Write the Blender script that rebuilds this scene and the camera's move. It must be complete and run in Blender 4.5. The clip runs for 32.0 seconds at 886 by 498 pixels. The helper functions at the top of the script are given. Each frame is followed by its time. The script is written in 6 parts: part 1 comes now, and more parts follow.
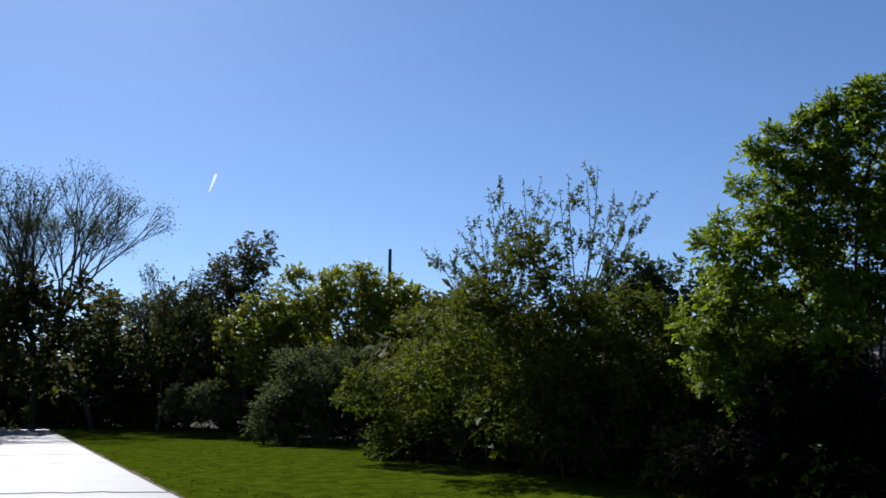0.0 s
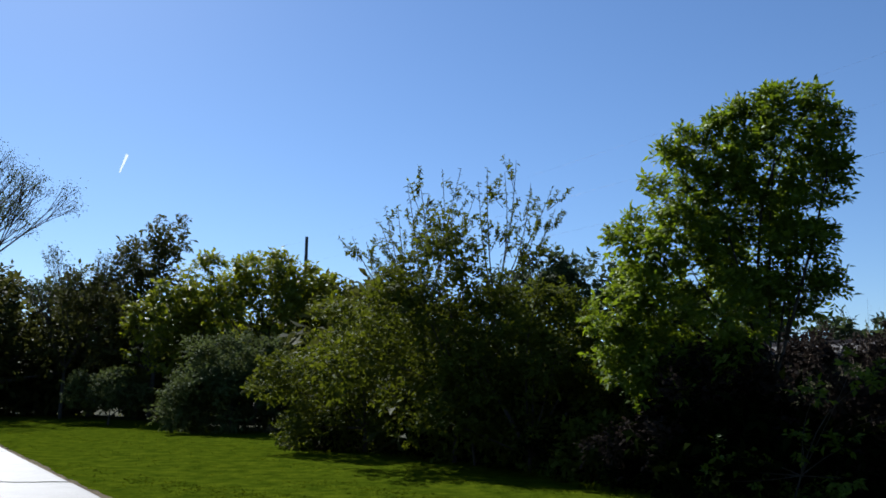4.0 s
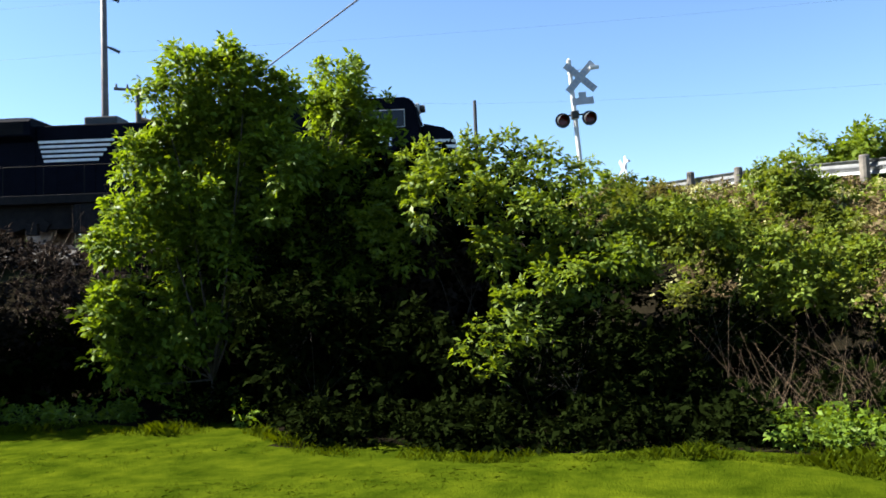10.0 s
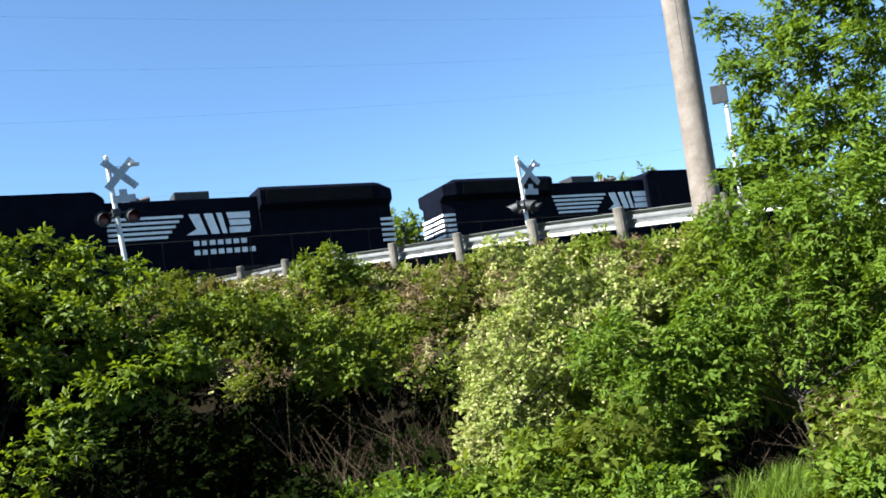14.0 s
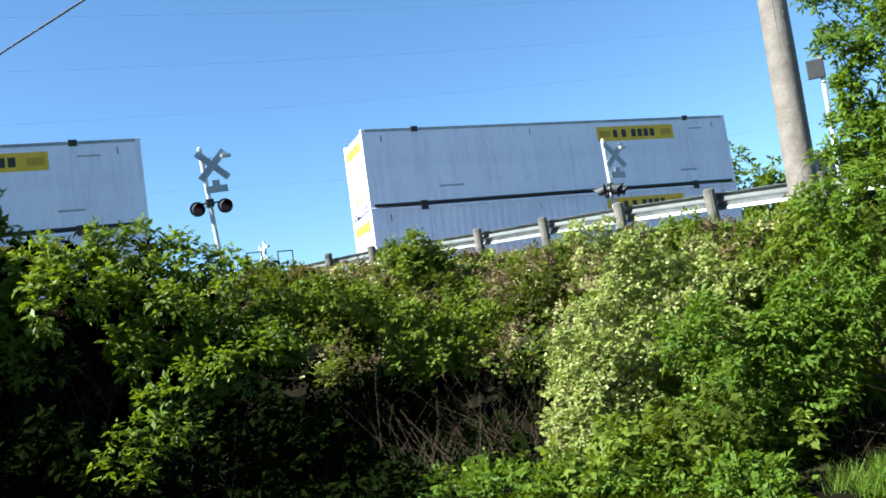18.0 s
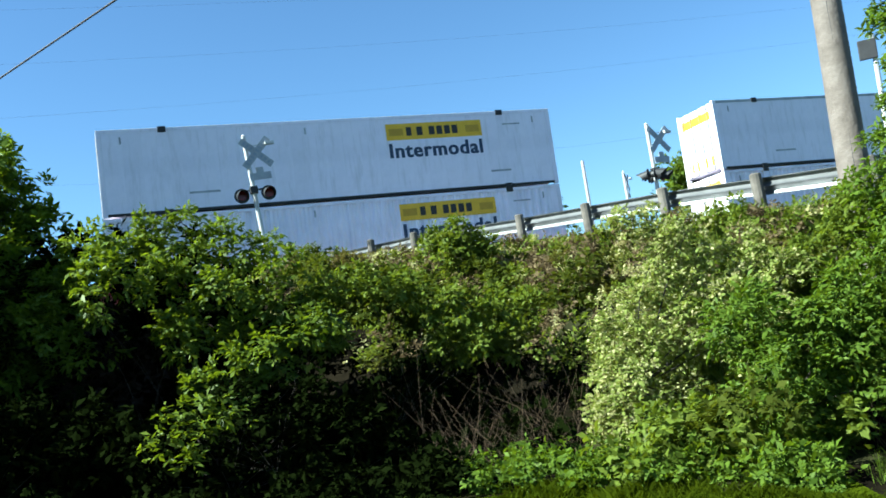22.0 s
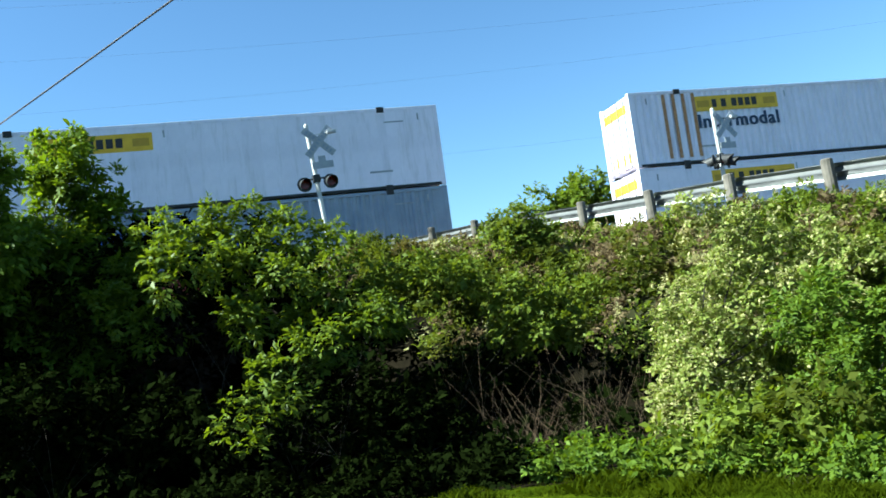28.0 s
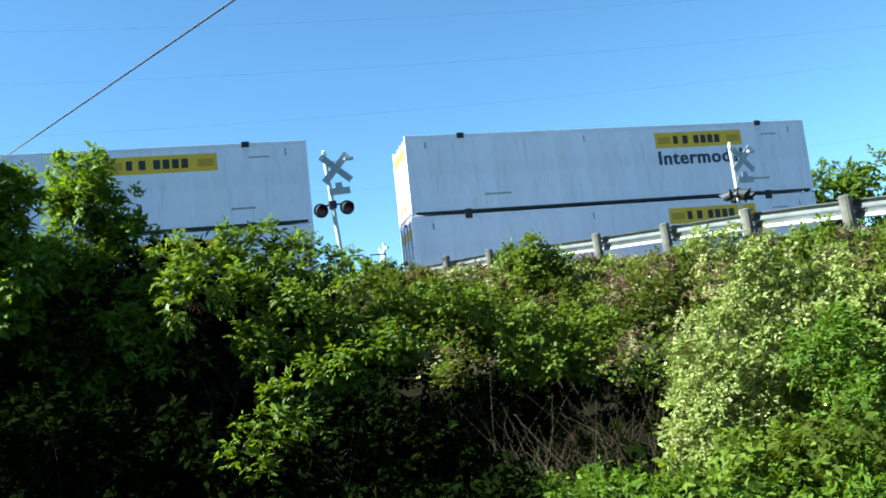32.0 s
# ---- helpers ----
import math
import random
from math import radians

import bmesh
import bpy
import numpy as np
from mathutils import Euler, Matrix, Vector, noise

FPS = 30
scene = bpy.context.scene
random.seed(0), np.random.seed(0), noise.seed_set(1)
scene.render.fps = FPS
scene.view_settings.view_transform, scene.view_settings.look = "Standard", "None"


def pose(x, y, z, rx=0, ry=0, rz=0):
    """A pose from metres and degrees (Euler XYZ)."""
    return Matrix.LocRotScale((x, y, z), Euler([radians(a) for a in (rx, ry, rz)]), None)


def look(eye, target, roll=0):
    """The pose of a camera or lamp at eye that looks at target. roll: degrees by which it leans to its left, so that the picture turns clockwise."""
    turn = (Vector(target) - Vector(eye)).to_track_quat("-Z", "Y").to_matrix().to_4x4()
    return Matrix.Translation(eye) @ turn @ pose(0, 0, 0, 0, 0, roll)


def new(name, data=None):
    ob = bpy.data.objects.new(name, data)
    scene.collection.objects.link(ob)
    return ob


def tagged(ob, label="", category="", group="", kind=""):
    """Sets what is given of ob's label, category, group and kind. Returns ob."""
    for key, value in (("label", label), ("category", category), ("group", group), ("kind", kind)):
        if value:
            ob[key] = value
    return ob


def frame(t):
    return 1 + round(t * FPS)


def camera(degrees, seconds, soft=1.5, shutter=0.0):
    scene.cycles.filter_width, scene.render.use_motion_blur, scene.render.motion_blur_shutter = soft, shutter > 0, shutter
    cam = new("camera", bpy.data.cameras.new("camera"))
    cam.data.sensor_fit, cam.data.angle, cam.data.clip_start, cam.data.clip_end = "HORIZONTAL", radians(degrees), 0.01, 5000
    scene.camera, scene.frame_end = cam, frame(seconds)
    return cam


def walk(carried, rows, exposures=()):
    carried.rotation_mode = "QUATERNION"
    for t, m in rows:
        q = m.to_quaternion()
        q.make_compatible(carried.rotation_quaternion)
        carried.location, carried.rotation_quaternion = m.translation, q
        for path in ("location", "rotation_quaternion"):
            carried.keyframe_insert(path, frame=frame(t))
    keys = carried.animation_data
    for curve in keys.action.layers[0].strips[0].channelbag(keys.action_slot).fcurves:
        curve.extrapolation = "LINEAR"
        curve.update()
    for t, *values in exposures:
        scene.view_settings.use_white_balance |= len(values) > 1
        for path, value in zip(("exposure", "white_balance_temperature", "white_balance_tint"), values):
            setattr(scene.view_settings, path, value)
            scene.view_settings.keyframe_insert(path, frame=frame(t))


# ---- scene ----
EYE = (0.0, 0.0, 1.6)
cam = camera(54.83, 32.0, soft=1.7)
TURNS = [
    (0.0, 100.46, -0.33, -0.06),
    (0.5, 100.57, -0.63, -0.94),
    (1.0, 100.33, -0.67, -2.69),
    (1.5, 100.30, -0.53, -2.20),
    (2.0, 100.30, -0.64, -2.04),
    (2.5, 100.38, -0.72, -2.24),
    (4.5, 99.75, -0.68, -6.64),
    (5.0, 99.85, -0.50, -7.50),
    (5.5, 99.90, -0.15, -10.89),
    (6.0, 99.43, 0.41, -15.13),
    (6.5, 98.98, 1.22, -18.43),
    (7.0, 98.45, 1.42, -21.47),
    (7.5, 97.69, 0.48, -24.45),
    (8.0, 97.03, 1.63, -27.94),
    (8.5, 96.17, 2.15, -34.29),
    (9.0, 95.18, 1.65, -40.04),
    (9.5, 94.17, 1.79, -49.08),
    (10.0, 93.15, 2.14, -60.97),
    (10.5, 93.07, 2.91, -70.55),
    (11.0, 93.59, 3.41, -74.13),
    (11.5, 95.38, 5.62, -80.69),
    (12.0, 96.59, 7.60, -88.18),
    (12.5, 96.93, 8.39, -89.53),
    (13.0, 97.17, 8.64, -90.52),
    (13.5, 96.75, 8.74, -90.10),
    (15.5, 96.63, 8.98, -89.78),
    (16.0, 96.32, 8.92, -89.32),
    (16.5, 96.02, 9.06, -89.03),
    (17.0, 96.30, 9.11, -87.88),
    (17.5, 96.52, 9.12, -86.35),
    (18.0, 96.62, 8.84, -84.15),
    (18.5, 96.64, 8.68, -83.63),
    (19.0, 96.53, 8.89, -83.68),
    (19.5, 96.41, 8.86, -83.23),
    (20.0, 96.52, 8.80, -83.16),
    (20.5, 96.47, 8.77, -81.80),
    (21.0, 96.24, 8.73, -81.09),
    (21.5, 96.33, 8.58, -80.97),
    (22.0, 96.11, 8.62, -81.33),
    (22.5, 96.09, 8.66, -80.23),
    (23.0, 96.05, 8.71, -80.51),
    (23.5, 96.04, 8.68, -80.08),
    (24.0, 96.00, 8.58, -80.01),
    (24.5, 95.84, 8.71, -79.54),
    (25.0, 96.00, 8.60, -79.40),
    (25.5, 96.04, 8.48, -78.99),
    (27.5, 95.84, 8.38, -77.43),
    (28.0, 95.89, 8.21, -77.24),
    (28.5, 95.86, 8.13, -77.58),
    (29.0, 95.93, 8.06, -77.87),
    (29.5, 96.29, 7.91, -77.78),
    (30.0, 96.37, 7.87, -77.09),
    (30.5, 96.54, 7.63, -77.13),
    (31.0, 96.91, 7.44, -76.65),
    (31.5, 98.18, 6.97, -76.10),
    (32.0, 97.91, 6.86, -76.41),
]
EXPOSURES = [(0.0, 1.01, 5800, 14), (2.5, 0.99, 5750, 12), (4.5, 1.19, 5800, 9), (6.0, 1.39, 5750, 4), (8.0, 1.89, 6100, 7), (9.0, 2.09, 6200, 8), (10.0, 2.29, 6400, 9), (12.0, 2.24, 6150, 7), (13.0, 2.19, 6100, 6), (16.0, 2.14, 5900, 2), (17.0, 2.03, 5800, 0), (18.0, 2.07, 5800, -1), (19.0, 1.89, 5700, -3), (20.0, 2.04, 5800, -5), (21.0, 1.89, 5550, -6), (22.0, 1.99, 5650, -7), (23.0, 2.11, 5750, -8), (25.5, 2.11, 5750, -8), (28.0, 2.07, 5750, -8), (29.0, 2.24, 5850, -7), (30.0, 1.99, 5600, -10), (32.0, 2.14, 5600, -11)]
walk(cam, [(t, pose(*EYE, rx, ry, rz)) for t, rx, ry, rz in TURNS], EXPOSURES)

# ---- light ----
SUN_AZ, SUN_EL = radians(-25.5), radians(40.0)
world = bpy.data.worlds.new("sky")
scene.world = world
world.use_nodes = True
wn = world.node_tree
sky = wn.nodes.new("ShaderNodeTexSky")
sky.sky_type, sky.sun_disc = "NISHITA", False
sky.sun_elevation, sky.sun_rotation = SUN_EL, SUN_AZ
sky.air_density, sky.dust_density, sky.ozone_density = 1.0, 0.2, 5.5
wn.nodes["Background"].inputs["Strength"].default_value = 0.05
wn.links.new(sky.outputs[0], wn.nodes["Background"].inputs["Color"])
sun = new("sun", bpy.data.lights.new("sun", "SUN"))
sun.data.energy, sun.data.angle, sun.data.color = 5.0, radians(0.53), (1.0, 0.95, 0.86)
sun.matrix_world = look((math.sin(SUN_AZ) * 60, math.cos(SUN_AZ) * 60, 60 * math.tan(SUN_EL)), (0, 0, 0))


# ---- materials ----
def material(name, colours, scale=4.0, rough=0.7, metal=0.0, bump=0.15, bump_scale=40.0, vary=0.0, spec=0.4, grime=0.0):
    """Two-scale noise between the given colours, with fine relief; vary: brightness changes from piece to piece."""
    m = bpy.data.materials.new(name)
    m.use_nodes = True
    nt = m.node_tree
    b = nt.nodes["Principled BSDF"]
    co = nt.nodes.new("ShaderNodeTexCoord")
    n1 = nt.nodes.new("ShaderNodeTexNoise")
    n1.inputs["Scale"].default_value, n1.inputs["Detail"].default_value, n1.inputs["Roughness"].default_value = scale, 8, 0.65
    ramp = nt.nodes.new("ShaderNodeValToRGB")
    ramp.color_ramp.elements[0].position, ramp.color_ramp.elements[1].position = 0.3, 0.7
    for i, c in enumerate(colours):
        e = ramp.color_ramp.elements[i] if i < 2 else ramp.color_ramp.elements.new(0.5)
        e.color = (*c, 1)
    n2 = nt.nodes.new("ShaderNodeTexNoise")
    n2.inputs["Scale"].default_value, n2.inputs["Detail"].default_value = bump_scale, 6
    bp = nt.nodes.new("ShaderNodeBump")
    bp.inputs["Strength"].default_value, bp.inputs["Distance"].default_value = bump, 0.02
    nt.links.new(co.outputs["Object"], n1.inputs["Vector"])
    nt.links.new(co.outputs["Object"], n2.inputs["Vector"])
    nt.links.new(n1.outputs["Fac"], ramp.inputs["Fac"])
    nt.links.new(n2.outputs["Fac"], bp.inputs["Height"])
    nt.links.new(bp.outputs["Normal"], b.inputs["Normal"])
    colour = ramp.outputs["Color"]
    if grime:
        who = nt.nodes.new("ShaderNodeObjectInfo")
        far = nt.nodes.new("ShaderNodeMath")
        far.operation, far.inputs[1].default_value = "MULTIPLY", 37.0
        mp = nt.nodes.new("ShaderNodeMapping")
        mp.inputs["Scale"].default_value = (3.0, 3.0, 0.35)
        n3 = nt.nodes.new("ShaderNodeTexNoise")
        n3.noise_dimensions = "4D"
        n3.inputs["Scale"].default_value, n3.inputs["Detail"].default_value, n3.inputs["Roughness"].default_value = 1.6, 7, 0.7
        cut = nt.nodes.new("ShaderNodeMapRange")
        cut.inputs["From Min"].default_value, cut.inputs["From Max"].default_value, cut.inputs["To Max"].default_value = 0.52, 0.8, grime
        blend = nt.nodes.new("ShaderNodeMixRGB")
        blend.inputs["Color2"].default_value = (0.3, 0.29, 0.28, 1)
        nt.links.new(who.outputs["Random"], far.inputs[0])
        nt.links.new(far.outputs[0], n3.inputs["W"])
        nt.links.new(co.outputs["Object"], mp.inputs["Vector"])
        nt.links.new(mp.outputs[0], n3.inputs["Vector"])
        nt.links.new(n3.outputs["Fac"], cut.inputs["Value"])
        nt.links.new(cut.outputs[0], blend.inputs["Fac"])
        nt.links.new(colour, blend.inputs["Color1"])
        colour = blend.outputs["Color"]
    if vary:
        info = nt.nodes.new("ShaderNodeObjectInfo")
        mr = nt.nodes.new("ShaderNodeMapRange")
        mr.inputs["To Min"].default_value, mr.inputs["To Max"].default_value = 1 - vary, 1 + vary
        hsv = nt.nodes.new("ShaderNodeHueSaturation")
        nt.links.new(info.outputs["Random"], mr.inputs["Value"])
        nt.links.new(mr.outputs[0], hsv.inputs["Value"])
        nt.links.new(colour, hsv.inputs["Color"])
        colour = hsv.outputs["Color"]
    nt.links.new(colour, b.inputs["Base Color"])
    b.inputs["Roughness"].default_value, b.inputs["Metallic"].default_value = rough, metal
    b.inputs["Specular IOR Level"].default_value = spec
    return m


def leaf_material(name, dark, light, through_light=0.35, rough=0.42, spec=0.12, patch=None):
    """A leaf: glossy upper skin, light shining through, each leaf a little different."""
    m = bpy.data.materials.new(name)
    m.use_nodes = True
    nt = m.node_tree
    b = nt.nodes["Principled BSDF"]
    geo = nt.nodes.new("ShaderNodeNewGeometry")
    co = nt.nodes.new("ShaderNodeTexCoord")
    n1 = nt.nodes.new("ShaderNodeTexNoise")
    n1.inputs["Scale"].default_value, n1.inputs["Detail"].default_value = 1.1, 3
    add = nt.nodes.new("ShaderNodeMath")
    add.operation = "ADD"
    mul = nt.nodes.new("ShaderNodeMath")
    mul.operation, mul.inputs[1].default_value = "MULTIPLY", 0.6
    sub = nt.nodes.new("ShaderNodeMath")
    sub.operation, sub.inputs[1].default_value = "SUBTRACT", 0.05
    ramp = nt.nodes.new("ShaderNodeValToRGB")
    ramp.color_ramp.elements[0].color, ramp.color_ramp.elements[1].color = (*dark, 1), (*light, 1)
    nt.links.new(co.outputs["Object"], n1.inputs["Vector"])
    nt.links.new(geo.outputs["Random Per Island"], mul.inputs[0])
    nt.links.new(n1.outputs["Fac"], sub.inputs[0])
    nt.links.new(mul.outputs[0], add.inputs[0])
    nt.links.new(sub.outputs[0], add.inputs[1])
    nt.links.new(add.outputs[0], ramp.inputs["Fac"])
    colour = ramp.outputs["Color"]
    if patch:
        n3 = nt.nodes.new("ShaderNodeTexNoise")
        n3.inputs["Scale"].default_value, n3.inputs["Detail"].default_value = 0.55, 4
        cut = nt.nodes.new("ShaderNodeMapRange")
        cut.inputs["From Min"].default_value, cut.inputs["From Max"].default_value, cut.inputs["To Max"].default_value = 0.52, 0.66, 0.8
        blend = nt.nodes.new("ShaderNodeMixRGB")
        blend.inputs["Color2"].default_value = (*patch, 1)
        nt.links.new(co.outputs["Object"], n3.inputs["Vector"])
        nt.links.new(n3.outputs["Fac"], cut.inputs["Value"])
        nt.links.new(cut.outputs[0], blend.inputs["Fac"])
        nt.links.new(colour, blend.inputs["Color1"])
        colour = blend.outputs["Color"]
    nt.links.new(colour, b.inputs["Base Color"])
    b.inputs["Roughness"].default_value, b.inputs["Specular IOR Level"].default_value = rough + 0.1, spec
    tr = nt.nodes.new("ShaderNodeBsdfTranslucent")
    warm = nt.nodes.new("ShaderNodeHueSaturation")
    warm.inputs["Hue"].default_value, warm.inputs["Saturation"].default_value, warm.inputs["Value"].default_value = 0.485, 1.1, 1.25
    nt.links.new(colour, warm.inputs["Color"])
    nt.links.new(warm.outputs["Color"], tr.inputs["Color"])
    mix = nt.nodes.new("ShaderNodeMixShader")
    mix.inputs["Fac"].default_value = through_light
    nt.links.new(b.outputs[0], mix.inputs[1])
    nt.links.new(tr.outputs[0], mix.inputs[2])
    nt.links.new(mix.outputs[0], nt.nodes["Material Output"].inputs["Surface"])
    return m


def glow(name, colour, strength):
    m = bpy.data.materials.new(name)
    m.use_nodes = True
    b = m.node_tree.nodes["Principled BSDF"]
    b.inputs["Base Color"].default_value = b.inputs["Emission Color"].default_value = (*colour, 1)
    b.inputs["Emission Strength"].default_value = strength
    return m


M_GROUND = material("meadow_soil", [(0.014, 0.015, 0.006), (0.034, 0.034, 0.013), (0.022, 0.023, 0.009)], 1.2, 0.95, bump=0.6, bump_scale=25, spec=0.03)
M_TURF = material("mown_turf", [(0.011, 0.021, 0.0009), (0.051, 0.066, 0.003), (0.030, 0.044, 0.002)], 2.2, 0.95, bump=0.8, bump_scale=45, spec=0.0)
# Near-black albedo: the thicket's shade is put into the soil colour.
M_SHADEFLOOR = material("shaded_thicket_floor", [(0.004, 0.0035, 0.0025), (0.012, 0.01, 0.006)], 3.0, 0.95, bump=0.6, bump_scale=25, spec=0.0)
M_LAWN = leaf_material("lawn_blades", (0.020, 0.031, 0.0015), (0.043, 0.059, 0.003), 0.4, 0.8, 0.0)
M_CONCRETE = material("path_concrete", [(0.088, 0.085, 0.08), (0.13, 0.126, 0.119)], 1.5, 0.55, bump=0.25, vary=0.07, spec=0.1)
M_JOINT = material("joint_dirt", [(0.07, 0.065, 0.05), (0.12, 0.11, 0.09)], 5, 0.9)
M_VERGE = material("verge_soil", [(0.03, 0.022, 0.01), (0.085, 0.062, 0.03)], 6, 0.95, bump=0.8, bump_scale=30, spec=0.05)
M_ASPHALT = material("asphalt", [(0.045, 0.045, 0.047), (0.07, 0.07, 0.07)], 3, 0.85, bump=0.4, bump_scale=90)
M_BALLAST = material("ballast_stone", [(0.028, 0.0255, 0.0245), (0.062, 0.057, 0.054)], 14, 0.9, bump=0.9, bump_scale=18)
M_RAIL = material("rail_steel", [(0.16, 0.1, 0.07), (0.25, 0.2, 0.17)], 5, 0.45, 0.7)
M_TIE = material("tie_timber", [(0.05, 0.038, 0.03), (0.1, 0.08, 0.065)], 6, 0.9, vary=0.3)
M_BARK = material("bark", [(0.0195, 0.0163, 0.013), (0.0553, 0.0455, 0.0358)], 9, 0.95, bump=0.8, bump_scale=30)
M_TWIG = material("dry_twigs", [(0.0466, 0.029, 0.0154), (0.101, 0.0663, 0.0374)], 6, 0.9)
M_POLE = material("weathered_pole", [(0.1, 0.082, 0.068), (0.185, 0.158, 0.138), (0.145, 0.12, 0.102)], 3.5, 0.85, bump=0.5, bump_scale=22)
M_STEELPOLE = material("weathering_steel", [(0.08, 0.068, 0.07), (0.13, 0.118, 0.122)], 2, 0.6, 0.2)
M_POST = material("guard_post_timber", [(0.0673, 0.0596, 0.0518), (0.14, 0.124, 0.104)], 6, 0.9, bump=0.5, vary=0.2)
M_GALV = material("galvanised_steel", [(0.163, 0.167, 0.171), (0.252, 0.257, 0.257)], 2.5, 0.42, 0.8, 0.05)
M_ALU = material("mast_aluminium", [(0.4, 0.405, 0.411), (0.471, 0.477, 0.477)], 4, 0.45, 0.15, 0.05)
# Sign white with the blue-grey of its shaded face put into the colour.
M_SIGNWHITE = material("sign_white_in_shade", [(0.27, 0.29, 0.32), (0.36, 0.38, 0.42)], 4, 0.5, 0, 0.03)
M_BLACK = material("matt_black", [(0.012, 0.012, 0.013), (0.025, 0.025, 0.027)], 6, 0.55, 0, 0.05)
M_LOCO = material("loco_black", [(0.0015, 0.002, 0.005), (0.004, 0.005, 0.01)], 2.5, 0.6, 0, 0.06, 8, spec=0.03)
M_LOCOROOF = material("loco_roof_soot", [(0.05, 0.05, 0.055), (0.1, 0.1, 0.105)], 3, 0.7)
M_LOCODARK = material("loco_underframe", [(0.006, 0.006, 0.007), (0.018, 0.016, 0.015)], 5, 0.8, 0.0, spec=0.1)
M_WHITE = material("lettering_white", [(0.62, 0.62, 0.62), (0.8, 0.8, 0.8)], 5, 0.5, 0, 0.02)
M_GLASS = material("tinted_glass", [(0.008, 0.009, 0.012), (0.016, 0.018, 0.022)], 2, 0.12, 0, 0.0, spec=0.25)
M_REDLENS = material("red_lens", [(0.1, 0.005, 0.006), (0.17, 0.01, 0.01)], 12, 0.25, 0, 0.0)
M_BEIGE = material("headlight_housing", [(0.35, 0.34, 0.32), (0.5, 0.49, 0.47)], 4, 0.5)
M_SCREEN = material("screen_mesh", [(0.012, 0.005, 0.005), (0.03, 0.012, 0.01)], 12, 0.9)
M_HEADLIGHT = glow("headlight", (1.0, 0.82, 0.62), 3.5)
M_REDMARK = material("red_stencil", [(0.45, 0.03, 0.02), (0.6, 0.06, 0.04)], 5, 0.5)
M_BOXWHITE = material("container_white", [(0.70, 0.665, 0.755), (0.84, 0.79, 0.885), (0.78, 0.735, 0.83)], 0.9, 0.42, 0, 0.08, 6, vary=0.03, grime=0.5)
M_BOXSEAM = material("container_seam", [(0.2, 0.21, 0.23), (0.4, 0.42, 0.45)], 2, 0.5)
M_BOXGREY = material("container_grey", [(0.2, 0.24, 0.31), (0.29, 0.33, 0.4)], 1.2, 0.5, 0, 0.08, 6)
M_BOXBLACK = material("container_casting", [(0.015, 0.015, 0.016), (0.035, 0.034, 0.033)], 6, 0.6, 0.2)
M_YELLOW = material("sign_yellow", [(0.62, 0.36, 0.012), (0.78, 0.48, 0.03)], 1.6, 0.5, 0, 0.04)
M_YELLOWDARK = material("scroll_ochre", [(0.4, 0.23, 0.01), (0.5, 0.3, 0.02)], 5, 0.5)
M_INK = material("sign_black", [(0.015, 0.013, 0.012), (0.03, 0.028, 0.025)], 8, 0.5)
M_NAVY = material("lettering_navy", [(0.012, 0.03, 0.07), (0.03, 0.05, 0.1)], 8, 0.5)
M_BLUE = material("lettering_blue", [(0.03, 0.07, 0.3), (0.05, 0.1, 0.4)], 8, 0.5)
M_RUST = material("rust_streak", [(0.3, 0.13, 0.05), (0.5, 0.3, 0.16)], 7, 0.8)
M_CARRED = material("well_car_red", [(0.2, 0.035, 0.025), (0.32, 0.07, 0.05)], 3, 0.7)
M_WIRE = material("cable", [(0.01, 0.01, 0.0132), (0.025, 0.025, 0.033)], 8, 0.6)
L_BOXELDER = leaf_material("boxelder_leaves", (0.024, 0.049, 0.006), (0.116, 0.165, 0.019), 0.5)
L_MAPLE = leaf_material("maple_leaves", (0.02, 0.044, 0.005), (0.13, 0.19, 0.02), 0.47, 0.38)
# Leaf colour with deep shade darkened into it, far below living foliage.
L_SHADE = leaf_material("shade_leaves", (0.0022, 0.0038, 0.0012), (0.0065, 0.010, 0.0022), 0.12, 0.9, 0.0)
L_ELM = leaf_material("elm_leaves", (0.019, 0.04, 0.005), (0.13, 0.18, 0.02), 0.45, 0.38, 0.17)
L_HEDGE = leaf_material("hedge_leaves", (0.013, 0.0165, 0.005), (0.055, 0.061, 0.016), 0.35, 0.6, 0.05)
# Dry brown, darkened further to hold the shade of thicket and track bank.
L_BROWN = leaf_material("shaded_dry_scrub", (0.0065, 0.0058, 0.0048), (0.025, 0.0195, 0.0155), 0.2, 0.8, 0.02)
L_CREAM = leaf_material("honeysuckle_leaves", (0.075, 0.115, 0.02), (0.235, 0.275, 0.065), 0.4, 0.6, patch=(0.07, 0.105, 0.02))
L_MID = leaf_material("thicket_leaves", (0.016, 0.027, 0.004), (0.072, 0.089, 0.012), 0.42, 0.6, 0.05)
L_PALE = leaf_material("olive_leaves", (0.0229, 0.0367, 0.0101), (0.0642, 0.0829, 0.0275), 0.3, 0.7, 0.05)
L_BLOSSOM = leaf_material("honeysuckle_blossom", (0.24, 0.24, 0.075), (0.42, 0.4, 0.19), 0.35, 0.6)
L_BRIGHT = leaf_material("ash_leaves", (0.026, 0.058, 0.0065), (0.115, 0.175, 0.02), 0.42)
L_DRY = leaf_material("withered_leaves", (0.038, 0.028, 0.014), (0.15, 0.115, 0.06), 0.25, 0.8, 0.03)
L_YELLOW = leaf_material("willow_leaves", (0.055, 0.075, 0.009), (0.125, 0.15, 0.016), 0.45)
L_FAR = leaf_material("far_leaves", (0.0206, 0.0344, 0.0138), (0.0459, 0.0642, 0.0229), 0.3, 0.6)
